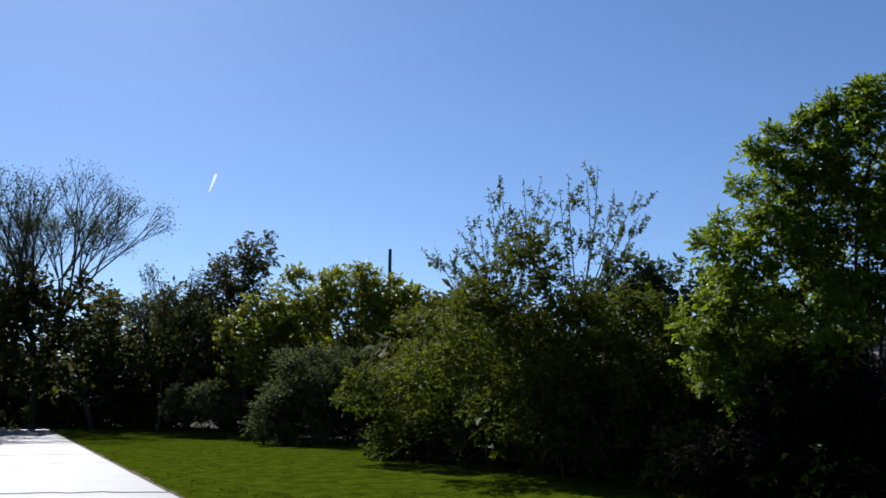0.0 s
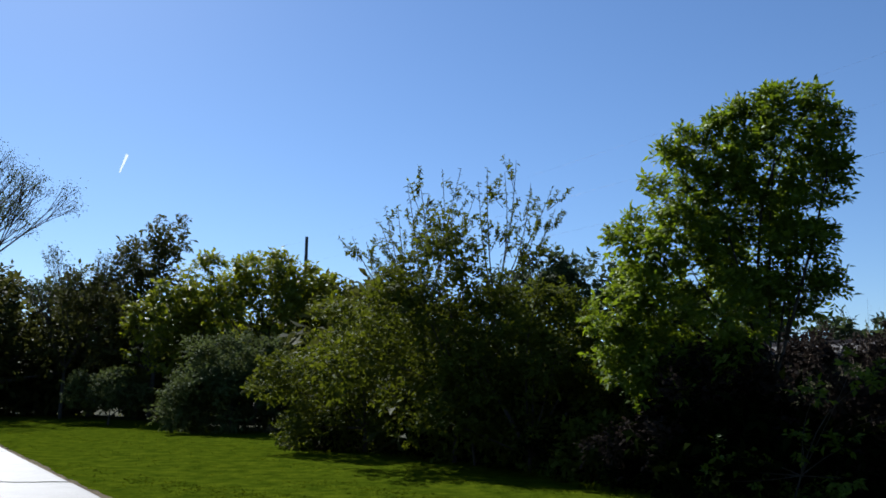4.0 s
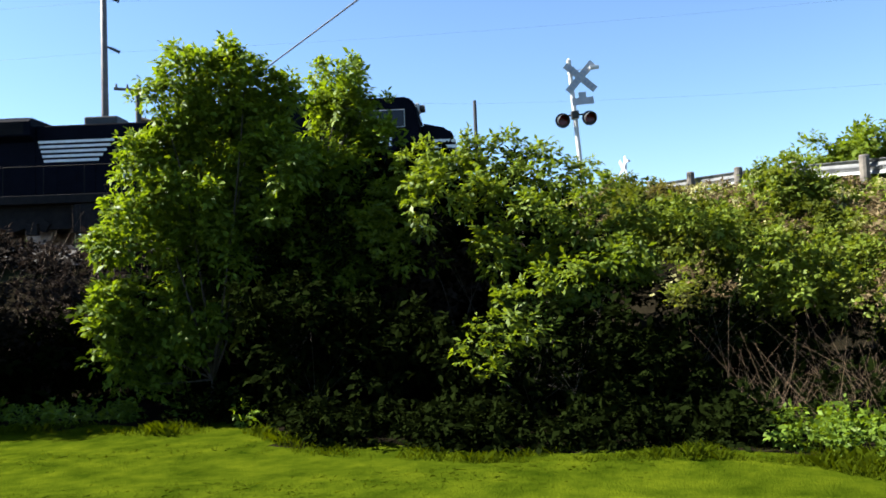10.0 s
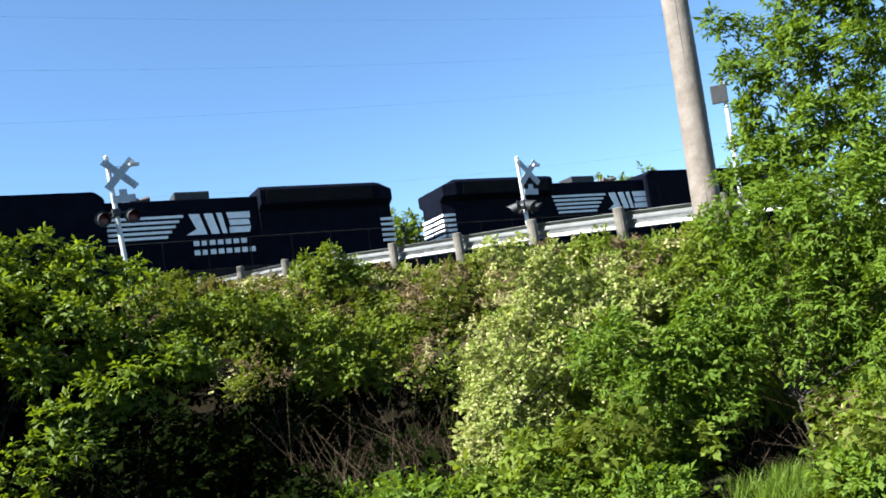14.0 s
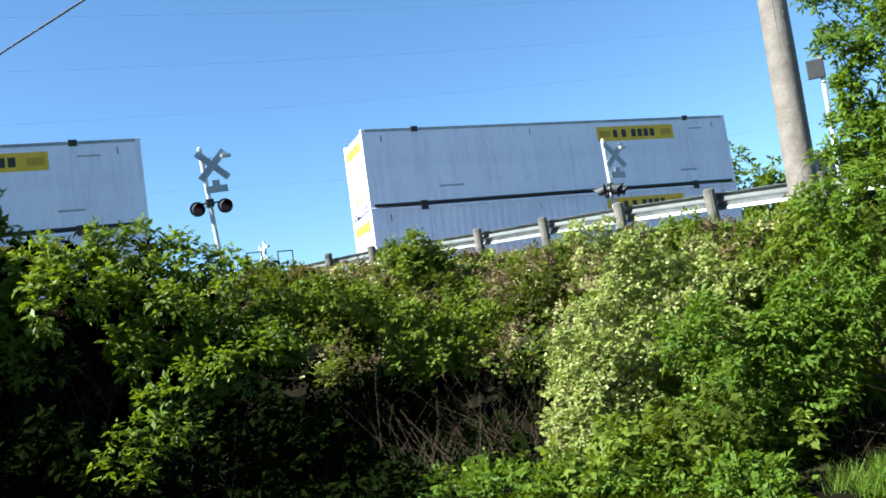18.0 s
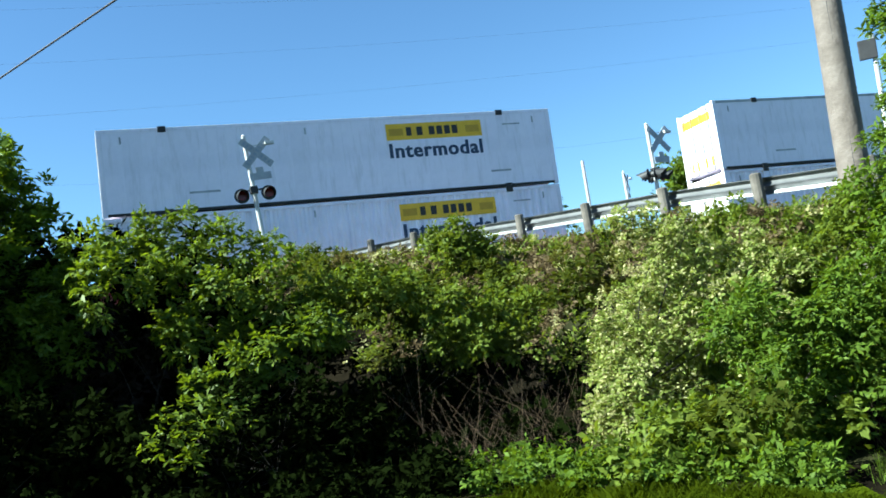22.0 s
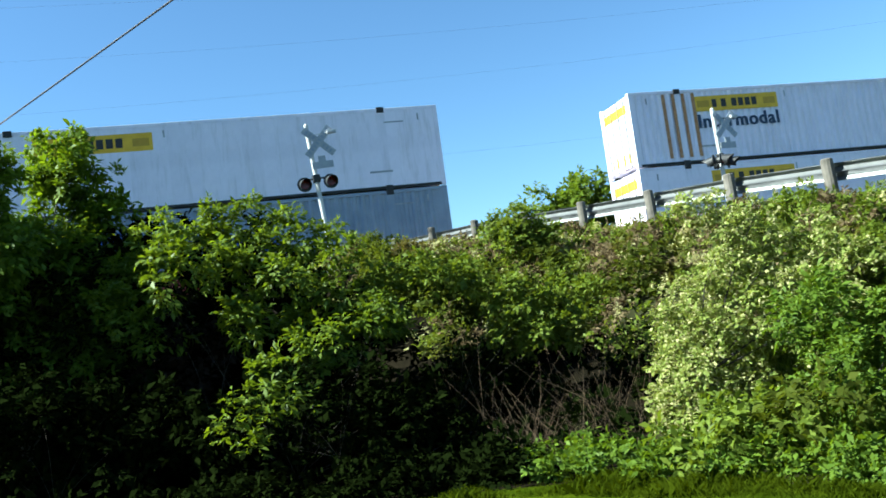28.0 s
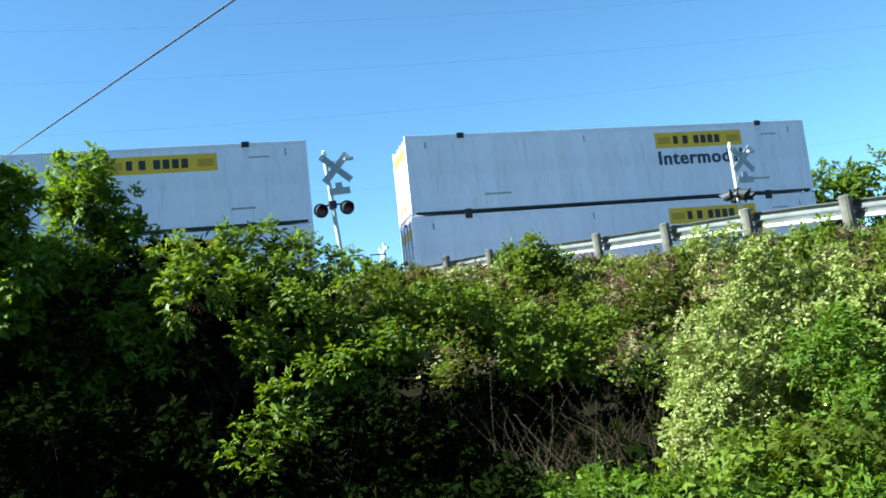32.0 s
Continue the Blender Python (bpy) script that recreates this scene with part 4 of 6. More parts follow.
# ---- guard rail ----
def guard_rail():
    G = thing("guard_rail", pose(0, 0, 0), "galvanised W-beam guard rail on grey timber posts", "guard rail")
    n, d = Vector((*ROAD_N, 0)), Vector((*ROAD_D, 0))
    ws = [-9.65 + k * 1.905 for k in range(19)]
    post = B()
    tube(post, (0, 0, -0.9), (0, 0, -0.02), 0.105, 0.1, n=12)
    tube(post, (0, 0, -0.02), (0, 0, 0.0), 0.1, 0.08, n=12)
    me = bpy.data.meshes.new("post")
    post.to_mesh(me)
    post.free()
    tops = []
    for w in ws:
        p = n * 13.65 + d * w
        z = float(np.interp(w, [-10, 7.4, 9.3, 11.2, 19.4, 26], [1.85, 3.61, 3.81, 3.93, 4.66, 4.6]))
        ob = mesh_part("post", me, M_POST, G)
        ob.matrix_local = Matrix.Translation((p.x, p.y, z)) @ pose(0, 0, 0, random.uniform(-2, 2), random.uniform(-2, 2), 48.3)
        tops.append(Vector((p.x, p.y, z)))
    prof = [(0.0, -0.39), (0.055, -0.37), (0.08, -0.32), (0.03, -0.26), (0.0, -0.235), (0.03, -0.21), (0.08, -0.15), (0.055, -0.1), (0.0, -0.08)]
    for a, b in zip(tops[::2], tops[2::2]):
        bm = B()
        rows = []
        for q in (a - (b - a) * 0.02, b + (b - a) * 0.02):
            rows.append([bm.verts.new(q + n * (0.13 + dx) + Vector((0, 0, dz))) for dx, dz in prof])
        rows2 = [[bm.verts.new(v.co + n * 0.006) for v in r] for r in rows]
        for i in range(len(prof) - 1):
            bm.faces.new((rows[0][i], rows[1][i], rows[1][i + 1], rows[0][i + 1]))
            bm.faces.new((rows2[0][i + 1], rows2[1][i + 1], rows2[1][i], rows2[0][i]))
        part("rail_beam", bm, M_GALV, G, "shiny W-profile beam")


guard_rail()


# ---- poles and wires ----
def utility_pole():
    x, y, z = at(108.25, 12.0)
    P = thing("utility_pole", pose(x, y, z - 0.3, 2.0, 0.6, 0), "weathered brown wooden utility pole leaning slightly", "utility pole")
    bm = B()
    rings = []
    for k in range(24):
        f = k / 23
        r = 0.205 - 0.065 * f
        ring = []
        for i in range(16):
            a = i * math.tau / 16
            rr = r * (1 + 0.03 * math.sin(3 * a + k) * random.uniform(0.3, 1))
            ring.append(bm.verts.new((rr * math.cos(a), rr * math.sin(a), f * 12.5)))
        rings.append(ring)
    for a, b in zip(rings, rings[1:]):
        for i in range(16):
            bm.faces.new((a[i], a[(i + 1) % 16], b[(i + 1) % 16], b[i]))
    bm.faces.new(rings[-1])
    part("shaft", bm, M_POLE, P, smooth=True)
    bm = B()
    for k in range(7):
        tube(bm, (0.2, -0.02, 2 + k), (0.27, -0.02, 2.0 + k), 0.012, n=6)
    part("step_bolt", bm, M_GALV, P)
    bm = B()
    tube(bm, (-0.19, 0.05, 0.3), (-0.13, 0.04, 12.0), 0.005, n=6)
    part("ground_wire", bm, M_WIRE, P)
    bm = B()
    box(bm, -1.2, 1.2, 0.13, 0.23, 11.6, 11.72, 0.01)
    part("crossarm", bm, M_POST, P)


def transmission_pole():
    x, y, z = at(39.6, 46.0)
    P = thing("transmission_pole", pose(x, y, z - 0.2, 0, 0, -40), "tall slim grey-brown steel power pole with side arms", "power pole")
    bm = B()
    tube(bm, (0, 0, 0), (0, 0, 26), 0.23, 0.11, n=14)
    part("shaft", bm, M_STEELPOLE, P, smooth=True)
    for el in (21.7, 18.85, 15.85):
        zz = 1.6 + 46 * math.tan(radians(el)) - z + 0.2
        bm = B()
        tube(bm, (0.15, 0, zz + 0.25), (0.75, 0, zz), 0.05, n=8)
        for k in range(5):
            tube(bm, (0.3 + k * 0.1, 0, zz + 0.19 - k * 0.04), (0.34 + k * 0.1, 0, zz + 0.17 - k * 0.04), 0.1, n=10)
        part("insulator_arm", bm, M_BLACK, P)


def small_pole(az, d, el, r, label, arm=0.0, dark=False):
    x, y, z = at(az, d)
    top = 1.6 + d * math.tan(radians(el)) - z + 0.3
    P = thing("power_pole", pose(x, y, z - 0.3, 0, 0, -az), label, "power pole")
    bm = B()
    tube(bm, (0, 0, 0), (0, 0, top), r * 1.3, r, n=10)
    part("shaft", bm, M_BLACK if dark else M_POST, P)
    if arm:
        bm = B()
        box(bm, -arm, arm, -0.06, 0.06, top - 0.35, top - 0.23, 0.01)
        part("crossarm", bm, M_POST, P)
        for sx in (-0.9, -0.45, 0.45, 0.9):
            bm = B()
            tube(bm, (sx * arm, 0, top - 0.23), (sx * arm, 0, top - 0.05), 0.06, 0.04, n=8)
            part("insulator", bm, M_BLACK, P)


utility_pole()
transmission_pole()
small_pole(63.6, 40.0, 12.9, 0.085, "thin dark wooden pole beyond the track", dark=True)
small_pole(41.6, 43.0, 14.0, 0.15, "wooden power pole with crossarm beyond the trees", 1.1, True)
small_pole(-3.6, 62.0, 10.4, 0.12, "thin dark pole behind the trees", 0.0, True)
small_pole(36.0, 70.0, 6.4, 0.14, "distant wooden power pole with crossarm", 1.2)


def lamp_box():
    x, y, z = at(110.5, 19.0)
    top = 1.6 + 19 * math.tan(radians(14.0)) - z
    P = thing("sign_mast", pose(x, y, z - 0.2, 0, 2, -110), "white mast with a dark square sign panel", "sign")
    bm = B()
    tube(bm, (0, 0, 0), (0, 0, top + 0.2), 0.05, n=10)
    part("mast", bm, M_ALU, P)
    bm = B()
    box(bm, -0.28, 0.06, -0.1, -0.04, top - 0.3, top + 0.1, 0.02)
    part("panel", bm, M_BLACK, P, "dark grey square panel")


lamp_box()


def wire(a, b, sag, r, label):
    """A hanging cable between two ends."""
    bm = B()
    a, b = Vector(a), Vector(b)
    side = (b - a).cross(Vector((0, 0, 1))).normalized()
    up = side.cross(b - a).normalized()
    rings = []
    for k in range(31):
        f = k / 30
        q = a.lerp(b, f) - Vector((0, 0, sag * 4 * f * (1 - f)))
        rings.append([bm.verts.new(q + (side * math.cos(i * math.tau / 6) + up * math.sin(i * math.tau / 6)) * r) for i in range(6)])
    for p, q in zip(rings, rings[1:]):
        for i in range(6):
            bm.faces.new((p[i], p[(i + 1) % 6], q[(i + 1) % 6], q[i]))
    tagged(part("overhead_wire", bm, M_WIRE), label, "wire", "overhead wires")


def sky_point(az, el, d):
    return (math.sin(radians(az)) * d, math.cos(radians(az)) * d, 1.6 + d * math.tan(radians(el)))


wire(sky_point(45.0, 11.76, 40), sky_point(110.0, 38.9, 12.0), 0.0, 0.026, "dark cable sloping up across the sky")
for el0, el1, d0, d1 in ((21.7, 16.5, 46, 60), (18.8, 14.6, 46, 60), (15.8, 13.0, 46, 60)):
    wire(sky_point(39.9, el0, d0), sky_point(118, el1, d1), 0.9, 0.0026, "faint thin power line beyond the track")
    wire(sky_point(39.7, el0, d0), sky_point(-5, el0 * 0.45, 120), 1.0, 0.0026, "faint thin power line beyond the track")
wire(sky_point(41.6, 13.8, 43), sky_point(63.6, 12.7, 40), 0.2, 0.0026, "faint thin power line beyond the track")
wire(sky_point(63.6, 12.7, 40), sky_point(112, 10.0, 50), 0.6, 0.0026, "faint thin power line beyond the track")


# ---- plants ----
RNG = np.random.default_rng(7)


def unit(v):
    return v / (np.linalg.norm(v, axis=1, keepdims=True) + 1e-9)


def leaf_mesh(name, pos, way, size, narrow=0.5, face=None, wild=0.7, fine=False):
    """Leaves at pos, pointing about along way and facing about face: each a folded blade, six-cornered where fine."""
    n = len(pos)
    if face is None:
        face = 0.9 * way + np.array([0, 0, 0.9])
        way = 0.8 * way + np.array([0, 0, -0.35])
    d = unit(way + RNG.normal(0, wild, (n, 3)))
    side = unit(np.cross(d, unit(face) + RNG.normal(0, 0.5, (n, 3))))
    nrm = np.cross(side, d)
    s = (np.zeros(n) + size)[:, None] * RNG.uniform(0.5, 1.3, (n, 1))
    w = s * narrow * 0.5
    if fine:
        v = np.empty((n, 6, 3))
        v[:, 0] = pos
        v[:, 1] = pos + d * s * 0.3 + side * w * 0.9 + nrm * s * 0.07
        v[:, 2] = pos + d * s * 0.66 + side * w * 0.8 + nrm * s * 0.03
        v[:, 3] = pos + d * s - nrm * s * 0.14
        v[:, 4] = pos + d * s * 0.66 - side * w * 0.8 + nrm * s * 0.03
        v[:, 5] = pos + d * s * 0.3 - side * w * 0.9 + nrm * s * 0.07
        q = np.arange(n)[:, None] * 6
        f = np.concatenate([q + np.array([0, 1, 2, 3]), q + np.array([0, 3, 4, 5])], 1).reshape(-1, 4)
        return raw_mesh(name, v.reshape(-1, 3), f)
    v = np.empty((n, 4, 3))
    v[:, 0] = pos
    v[:, 1] = pos + d * s * 0.5 + side * w + nrm * s * 0.12
    v[:, 2] = pos + d * s
    v[:, 3] = pos + d * s * 0.5 - side * w + nrm * s * 0.12
    return raw_mesh(name, v.reshape(-1, 3), np.arange(n * 4).reshape(n, 4))


def lump_leaves(lumps, cover, leaf, narrow=0.5, puffs=24, core=True, lift=0.15):
    """Leaf places along the sprigs of small puffs that sit on each lump (x, y, z, r, far side or not), over a dense core.
    Gives places, directions, sizes and the way that each leaf faces."""
    P, O, S, F = [], [], [], []
    up = np.array([0, 0, 1.0])
    for x, y, z, r, back in lumps:
        k = max(6, int(puffs * (0.45 if back else 0.8)))
        dirs = unit(RNG.normal(0, 1, (k, 3)) + up * 0.3)
        pr = np.clip(r * RNG.uniform(0.25, 0.55, k), 0.06, 0.5 + leaf)
        c = np.array([x, y, z]) + dirs * (r * RNG.uniform(0.45, 0.95, k))[:, None]
        m = np.maximum(5, (cover * (3.0 if back else 4.6) * pr * pr / (0.5 * leaf * leaf * narrow)).astype(int))
        sprigs = np.maximum(2, m // 6)
        pd, rad = np.repeat(dirs, sprigs, 0), np.repeat(pr, sprigs)
        n = len(pd)
        sd = unit(RNG.normal(0, 0.75, (n, 3)) + 0.55 * pd + up * (0.3 + lift))
        foot = np.repeat(c, sprigs, 0) + sd * (rad * RNG.uniform(0.1, 0.6, n))[:, None]
        reach = np.maximum(rad * RNG.uniform(0.4, 0.8, n), leaf * 1.3)
        side = unit(np.cross(sd, up + RNG.normal(0, 0.35, (n, 3))))
        for i in range(6):
            turn = 0.0 if i == 5 else (0.95 if i % 2 else -0.95)
            P.append(foot + sd * (reach * (0.3 + 0.14 * i))[:, None])
            O.append(0.6 * sd + turn * side - up * 0.35)
            F.append(0.7 * up + 0.5 * sd + 0.3 * pd)
            S.append(np.full(n, leaf * (1.0 if i < 5 else 1.2)))
        if core:
            n = 60
            o = unit(RNG.normal(0, 1, (n, 3)))
            P.append(np.array([x, y, z]) + o * r * RNG.uniform(0.1, 0.42, (n, 1))), O.append(o), F.append(o), S.append(np.full(n, min(r * 0.35, leaf * 1.3)))
    return np.concatenate(P), np.concatenate(O), np.concatenate(S), np.concatenate(F)


def limbs(bm, base, targets, r0, bend=0.25):
    """A trunk that forks into limbs that reach the targets."""
    base, thin = Vector(base), min(0.004, r0 * 0.25)
    for t in targets:
        t = Vector(t)
        prev, n = base, 6
        rr = r0 * random.uniform(0.5, 1.0)
        side = Vector((random.uniform(-1, 1), random.uniform(-1, 1), 0)) * bend * (t - base).length * 0.3
        for k in range(1, n + 1):
            f = k / n
            q = base.lerp(t, f) + side * math.sin(f * math.pi) + Vector((0, 0, (t.z - base.z) * 0.12 * math.sin(f * math.pi)))
            tube(bm, prev, q, rr * (1 - 0.85 * (k - 1) / n) + thin, rr * (1 - 0.85 * f) + thin, n=6)
            prev = q


def plant(name, label, category, az, d, lumps, leaves, leaf=0.1, cover=1.0, puffs=24, trunk=0.08, depth=0.55, group="", base_shift=0.0, narrow=0.5, core=True, backs=True, blossom=None, fork=0.25, lift=0.15):
    """A tree or bush: lumps are (right, height above the lawn, radius) as seen from the lawn; depth spreads them to and fro."""
    x, y, z = at(az, d)
    rt, aw = Vector((math.cos(radians(az)), -math.sin(radians(az)), 0)), Vector((math.sin(radians(az)), math.cos(radians(az)), 0))
    T = thing(name, pose(x, y, z - 0.05, 0, 0, 0), label, category, group)
    L = []
    for a, h, r in lumps:
        k = random.uniform(-1, 1) * depth * r
        o = rt * a + aw * k
        L.append((o.x, o.y, h - z, r, False))
        if backs:
            o = rt * (a * 0.85) + aw * (k + r * random.uniform(0.7, 1.3))
            L.append((o.x, o.y, h - z - 0.1 * r, r * 0.9, True))
    bm = B()
    base = Vector((rt.x * base_shift, rt.y * base_shift, 0))
    top = max(L, key=lambda l: l[2])
    fork_at = base + (Vector(top[:3]) - base) * fork
    tube(bm, base - Vector((0, 0, 0.3)), fork_at, trunk * 1.3, trunk, n=9)
    front = [l[:3] for l in L if not l[4]]
    limbs(bm, fork_at, front[::max(1, len(front) // 10)], trunk * 0.8)
    part("trunk", bm, M_BARK, T, "grey-brown forking trunk", smooth=True)
    P, O, S, F = lump_leaves(L, cover, leaf, narrow, puffs, core, lift)
    keep = P[:, 2] > 0.03
    P, O, S, F = P[keep], O[keep], S[keep], F[keep]
    if blossom:
        pick = RNG.random(len(P)) < blossom
        mesh_part("blossom", leaf_mesh("blossom", P[pick], O[pick], S[pick] * 0.6, 0.9, F[pick], 0.6), L_BLOSSOM, T, "pale cream blossom")
        P, O, S, F = P[~pick], O[~pick], S[~pick], F[~pick]
    mesh_part("crown", leaf_mesh("crown", P, O, S, narrow, F, 0.3, d < 9.0), leaves, T)
    return T


plant("tree", "bright green boxelder tree full of young leaves", "tree", 26.1, 16.0, [(0.50, 6.78, 0.43), (-0.16, 6.57, 0.44), (1.15, 6.59, 0.41), (-1.09, 6.07, 0.46), (-0.40, 5.79, 0.62), (0.58, 5.99, 0.65), (1.23, 5.75, 0.43), (-1.37, 5.25, 0.52), (-0.52, 5.02, 0.72), (0.45, 5.00, 0.72), (1.21, 5.19, 0.31), (-2.11, 4.49, 0.49), (-1.28, 4.27, 0.71), (-0.32, 4.14, 0.75), (0.64, 4.34, 0.60), (-2.22, 3.63, 0.51), (-1.50, 3.41, 0.71), (-0.45, 3.29, 0.75), (0.51, 3.48, 0.60), (-1.20, 2.56, 0.56), (-0.36, 2.54, 0.50), (-2.02, 2.79, 0.46), (1.16, 3.67, 0.36), (0.45, 7.14, 0.17), (1.10, 6.98, 0.16), (-0.21, 6.91, 0.17), (-0.76, 6.63, 0.16), (-1.23, 6.46, 0.16), (-1.52, 6.18, 0.15), (-1.79, 5.52, 0.16), (-2.42, 4.65, 0.15), (1.49, 6.49, 0.14), (1.42, 5.63, 0.15), (-1.82, 2.37, 0.59), (-1.21, 1.93, 0.55), (-2.23, 1.96, 0.52), (-2.63, 2.38, 0.48), (-0.79, 2.13, 0.49), (-2.73, 3.01, 0.42)],
      L_BOXELDER, leaf=0.125, cover=1.0, puffs=22, depth=1.1, trunk=0.045, narrow=0.4, lift=0.7, group="trees on the lawn edge")
plant("tree", "leafy green maple tree overhanging the lawn edge", "tree", 45.5, 12.5, [(0.32, 3.02, 0.50), (-0.34, 3.05, 0.46), (0.69, 4.22, 0.41), (0.08, 4.34, 0.41), (-0.31, 4.14, 0.37), (0.97, 2.99, 0.42), (0.59, 4.82, 0.45), (-0.12, 4.77, 0.40), (-0.64, 4.63, 0.24), (1.07, 4.53, 0.37), (-0.70, 3.65, 0.48), (0.18, 3.87, 0.66), (1.07, 3.57, 0.63), (-0.90, 2.57, 0.55), (0.05, 2.45, 0.70), (0.87, 2.59, 0.46), (-1.17, 1.67, 0.37), (-0.48, 1.48, 0.38), (-1.31, 1.10, 0.28), (-0.78, 0.96, 0.29), (-0.33, 1.07, 0.28), (-1.16, 0.69, 0.17), (-0.67, 0.59, 0.15), (-1.30, 1.51, 0.27), (0.25, 1.46, 0.38)],
      L_MAPLE, leaf=0.105, puffs=20, cover=1.5, depth=1.0, narrow=0.45, fork=0.12, trunk=0.02, group="trees on the lawn edge")
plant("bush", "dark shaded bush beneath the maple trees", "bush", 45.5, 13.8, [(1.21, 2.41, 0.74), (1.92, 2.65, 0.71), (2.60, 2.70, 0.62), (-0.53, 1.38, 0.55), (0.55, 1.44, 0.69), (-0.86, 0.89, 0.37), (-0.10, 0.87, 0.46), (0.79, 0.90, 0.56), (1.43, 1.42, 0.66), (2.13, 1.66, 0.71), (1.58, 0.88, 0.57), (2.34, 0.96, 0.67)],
      L_SHADE, leaf=0.13, cover=0.7, trunk=0.015)
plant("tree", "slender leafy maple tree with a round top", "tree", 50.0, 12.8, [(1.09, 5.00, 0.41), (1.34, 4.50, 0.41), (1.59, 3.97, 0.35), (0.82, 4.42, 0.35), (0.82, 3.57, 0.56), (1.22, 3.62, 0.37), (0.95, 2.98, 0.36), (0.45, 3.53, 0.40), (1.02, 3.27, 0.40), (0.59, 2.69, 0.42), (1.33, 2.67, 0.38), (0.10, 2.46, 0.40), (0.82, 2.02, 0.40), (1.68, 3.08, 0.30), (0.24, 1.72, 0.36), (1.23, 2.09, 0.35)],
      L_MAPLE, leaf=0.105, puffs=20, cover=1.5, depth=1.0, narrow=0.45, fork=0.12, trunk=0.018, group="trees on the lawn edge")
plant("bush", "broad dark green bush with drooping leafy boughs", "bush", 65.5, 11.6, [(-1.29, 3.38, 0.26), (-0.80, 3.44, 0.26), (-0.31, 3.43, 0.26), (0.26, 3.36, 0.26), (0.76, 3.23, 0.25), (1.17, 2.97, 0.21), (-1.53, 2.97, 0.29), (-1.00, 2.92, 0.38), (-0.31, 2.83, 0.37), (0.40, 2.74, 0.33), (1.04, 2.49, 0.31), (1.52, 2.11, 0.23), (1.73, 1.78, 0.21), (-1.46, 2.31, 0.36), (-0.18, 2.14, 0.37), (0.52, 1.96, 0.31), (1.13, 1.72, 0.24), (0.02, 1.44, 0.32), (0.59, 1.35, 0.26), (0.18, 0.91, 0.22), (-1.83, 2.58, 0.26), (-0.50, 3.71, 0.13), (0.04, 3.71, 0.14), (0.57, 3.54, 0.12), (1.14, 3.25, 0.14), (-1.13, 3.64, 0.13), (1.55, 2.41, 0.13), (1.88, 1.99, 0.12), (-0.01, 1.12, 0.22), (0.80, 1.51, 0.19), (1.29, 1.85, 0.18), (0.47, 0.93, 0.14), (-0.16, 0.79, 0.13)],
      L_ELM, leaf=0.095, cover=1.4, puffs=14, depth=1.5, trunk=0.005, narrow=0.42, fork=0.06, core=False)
# This bush carries the hollow's shade in its near-black leaf colour.
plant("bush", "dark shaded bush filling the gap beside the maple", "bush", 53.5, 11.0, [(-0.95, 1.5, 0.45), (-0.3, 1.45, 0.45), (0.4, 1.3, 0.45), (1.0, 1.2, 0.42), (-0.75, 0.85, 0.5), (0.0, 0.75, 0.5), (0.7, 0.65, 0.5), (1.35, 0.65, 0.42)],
      L_SHADE, leaf=0.12, cover=0.8, puffs=12, trunk=0.003)
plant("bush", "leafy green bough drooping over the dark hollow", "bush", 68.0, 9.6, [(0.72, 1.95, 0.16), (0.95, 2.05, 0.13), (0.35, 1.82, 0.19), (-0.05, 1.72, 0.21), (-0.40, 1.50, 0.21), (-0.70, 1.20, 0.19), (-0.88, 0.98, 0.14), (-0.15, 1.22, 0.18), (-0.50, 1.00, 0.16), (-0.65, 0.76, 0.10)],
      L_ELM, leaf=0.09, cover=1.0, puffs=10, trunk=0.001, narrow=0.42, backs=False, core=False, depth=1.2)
# Two low bushes coloured near-black, in place of the hollow's shade.
plant("bush", "low bush under the drooping boughs, leaves darkened as shade", "bush", 66.0, 10.2, [(-0.9, 1.0, 0.42), (-0.3, 1.05, 0.42), (0.4, 1.1, 0.42), (1.0, 1.05, 0.4), (1.5, 0.9, 0.38), (-0.6, 0.5, 0.42), (0.1, 0.45, 0.42), (0.8, 0.45, 0.42), (1.5, 0.45, 0.38)],
      L_SHADE, leaf=0.12, cover=0.8, puffs=12, trunk=0.005)
plant("bush", "low bush in the mouth of the hollow, leaves darkened as shade", "bush", 74.5, 10.3, [(-0.5, 0.7, 0.38), (0.1, 0.6, 0.4), (0.7, 0.5, 0.36), (-0.2, 0.25, 0.35), (0.5, 0.2, 0.33)],
      L_SHADE, leaf=0.12, cover=0.8, puffs=12, trunk=0.005)
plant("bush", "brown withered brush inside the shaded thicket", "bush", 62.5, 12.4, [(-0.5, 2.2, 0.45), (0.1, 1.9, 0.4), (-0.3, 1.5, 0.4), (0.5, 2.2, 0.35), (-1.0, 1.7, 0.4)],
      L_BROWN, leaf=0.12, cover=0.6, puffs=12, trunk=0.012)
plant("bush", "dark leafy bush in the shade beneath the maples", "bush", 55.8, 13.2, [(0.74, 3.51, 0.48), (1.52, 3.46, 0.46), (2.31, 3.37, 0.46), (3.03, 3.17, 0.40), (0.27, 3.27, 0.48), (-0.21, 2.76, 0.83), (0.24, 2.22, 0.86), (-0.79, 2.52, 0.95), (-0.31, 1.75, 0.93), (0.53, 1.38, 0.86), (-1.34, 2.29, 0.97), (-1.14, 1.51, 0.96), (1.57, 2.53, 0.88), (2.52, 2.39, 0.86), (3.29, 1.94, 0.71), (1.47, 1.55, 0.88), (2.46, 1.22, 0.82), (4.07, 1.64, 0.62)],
      L_SHADE, leaf=0.13, cover=0.7, trunk=0.015)
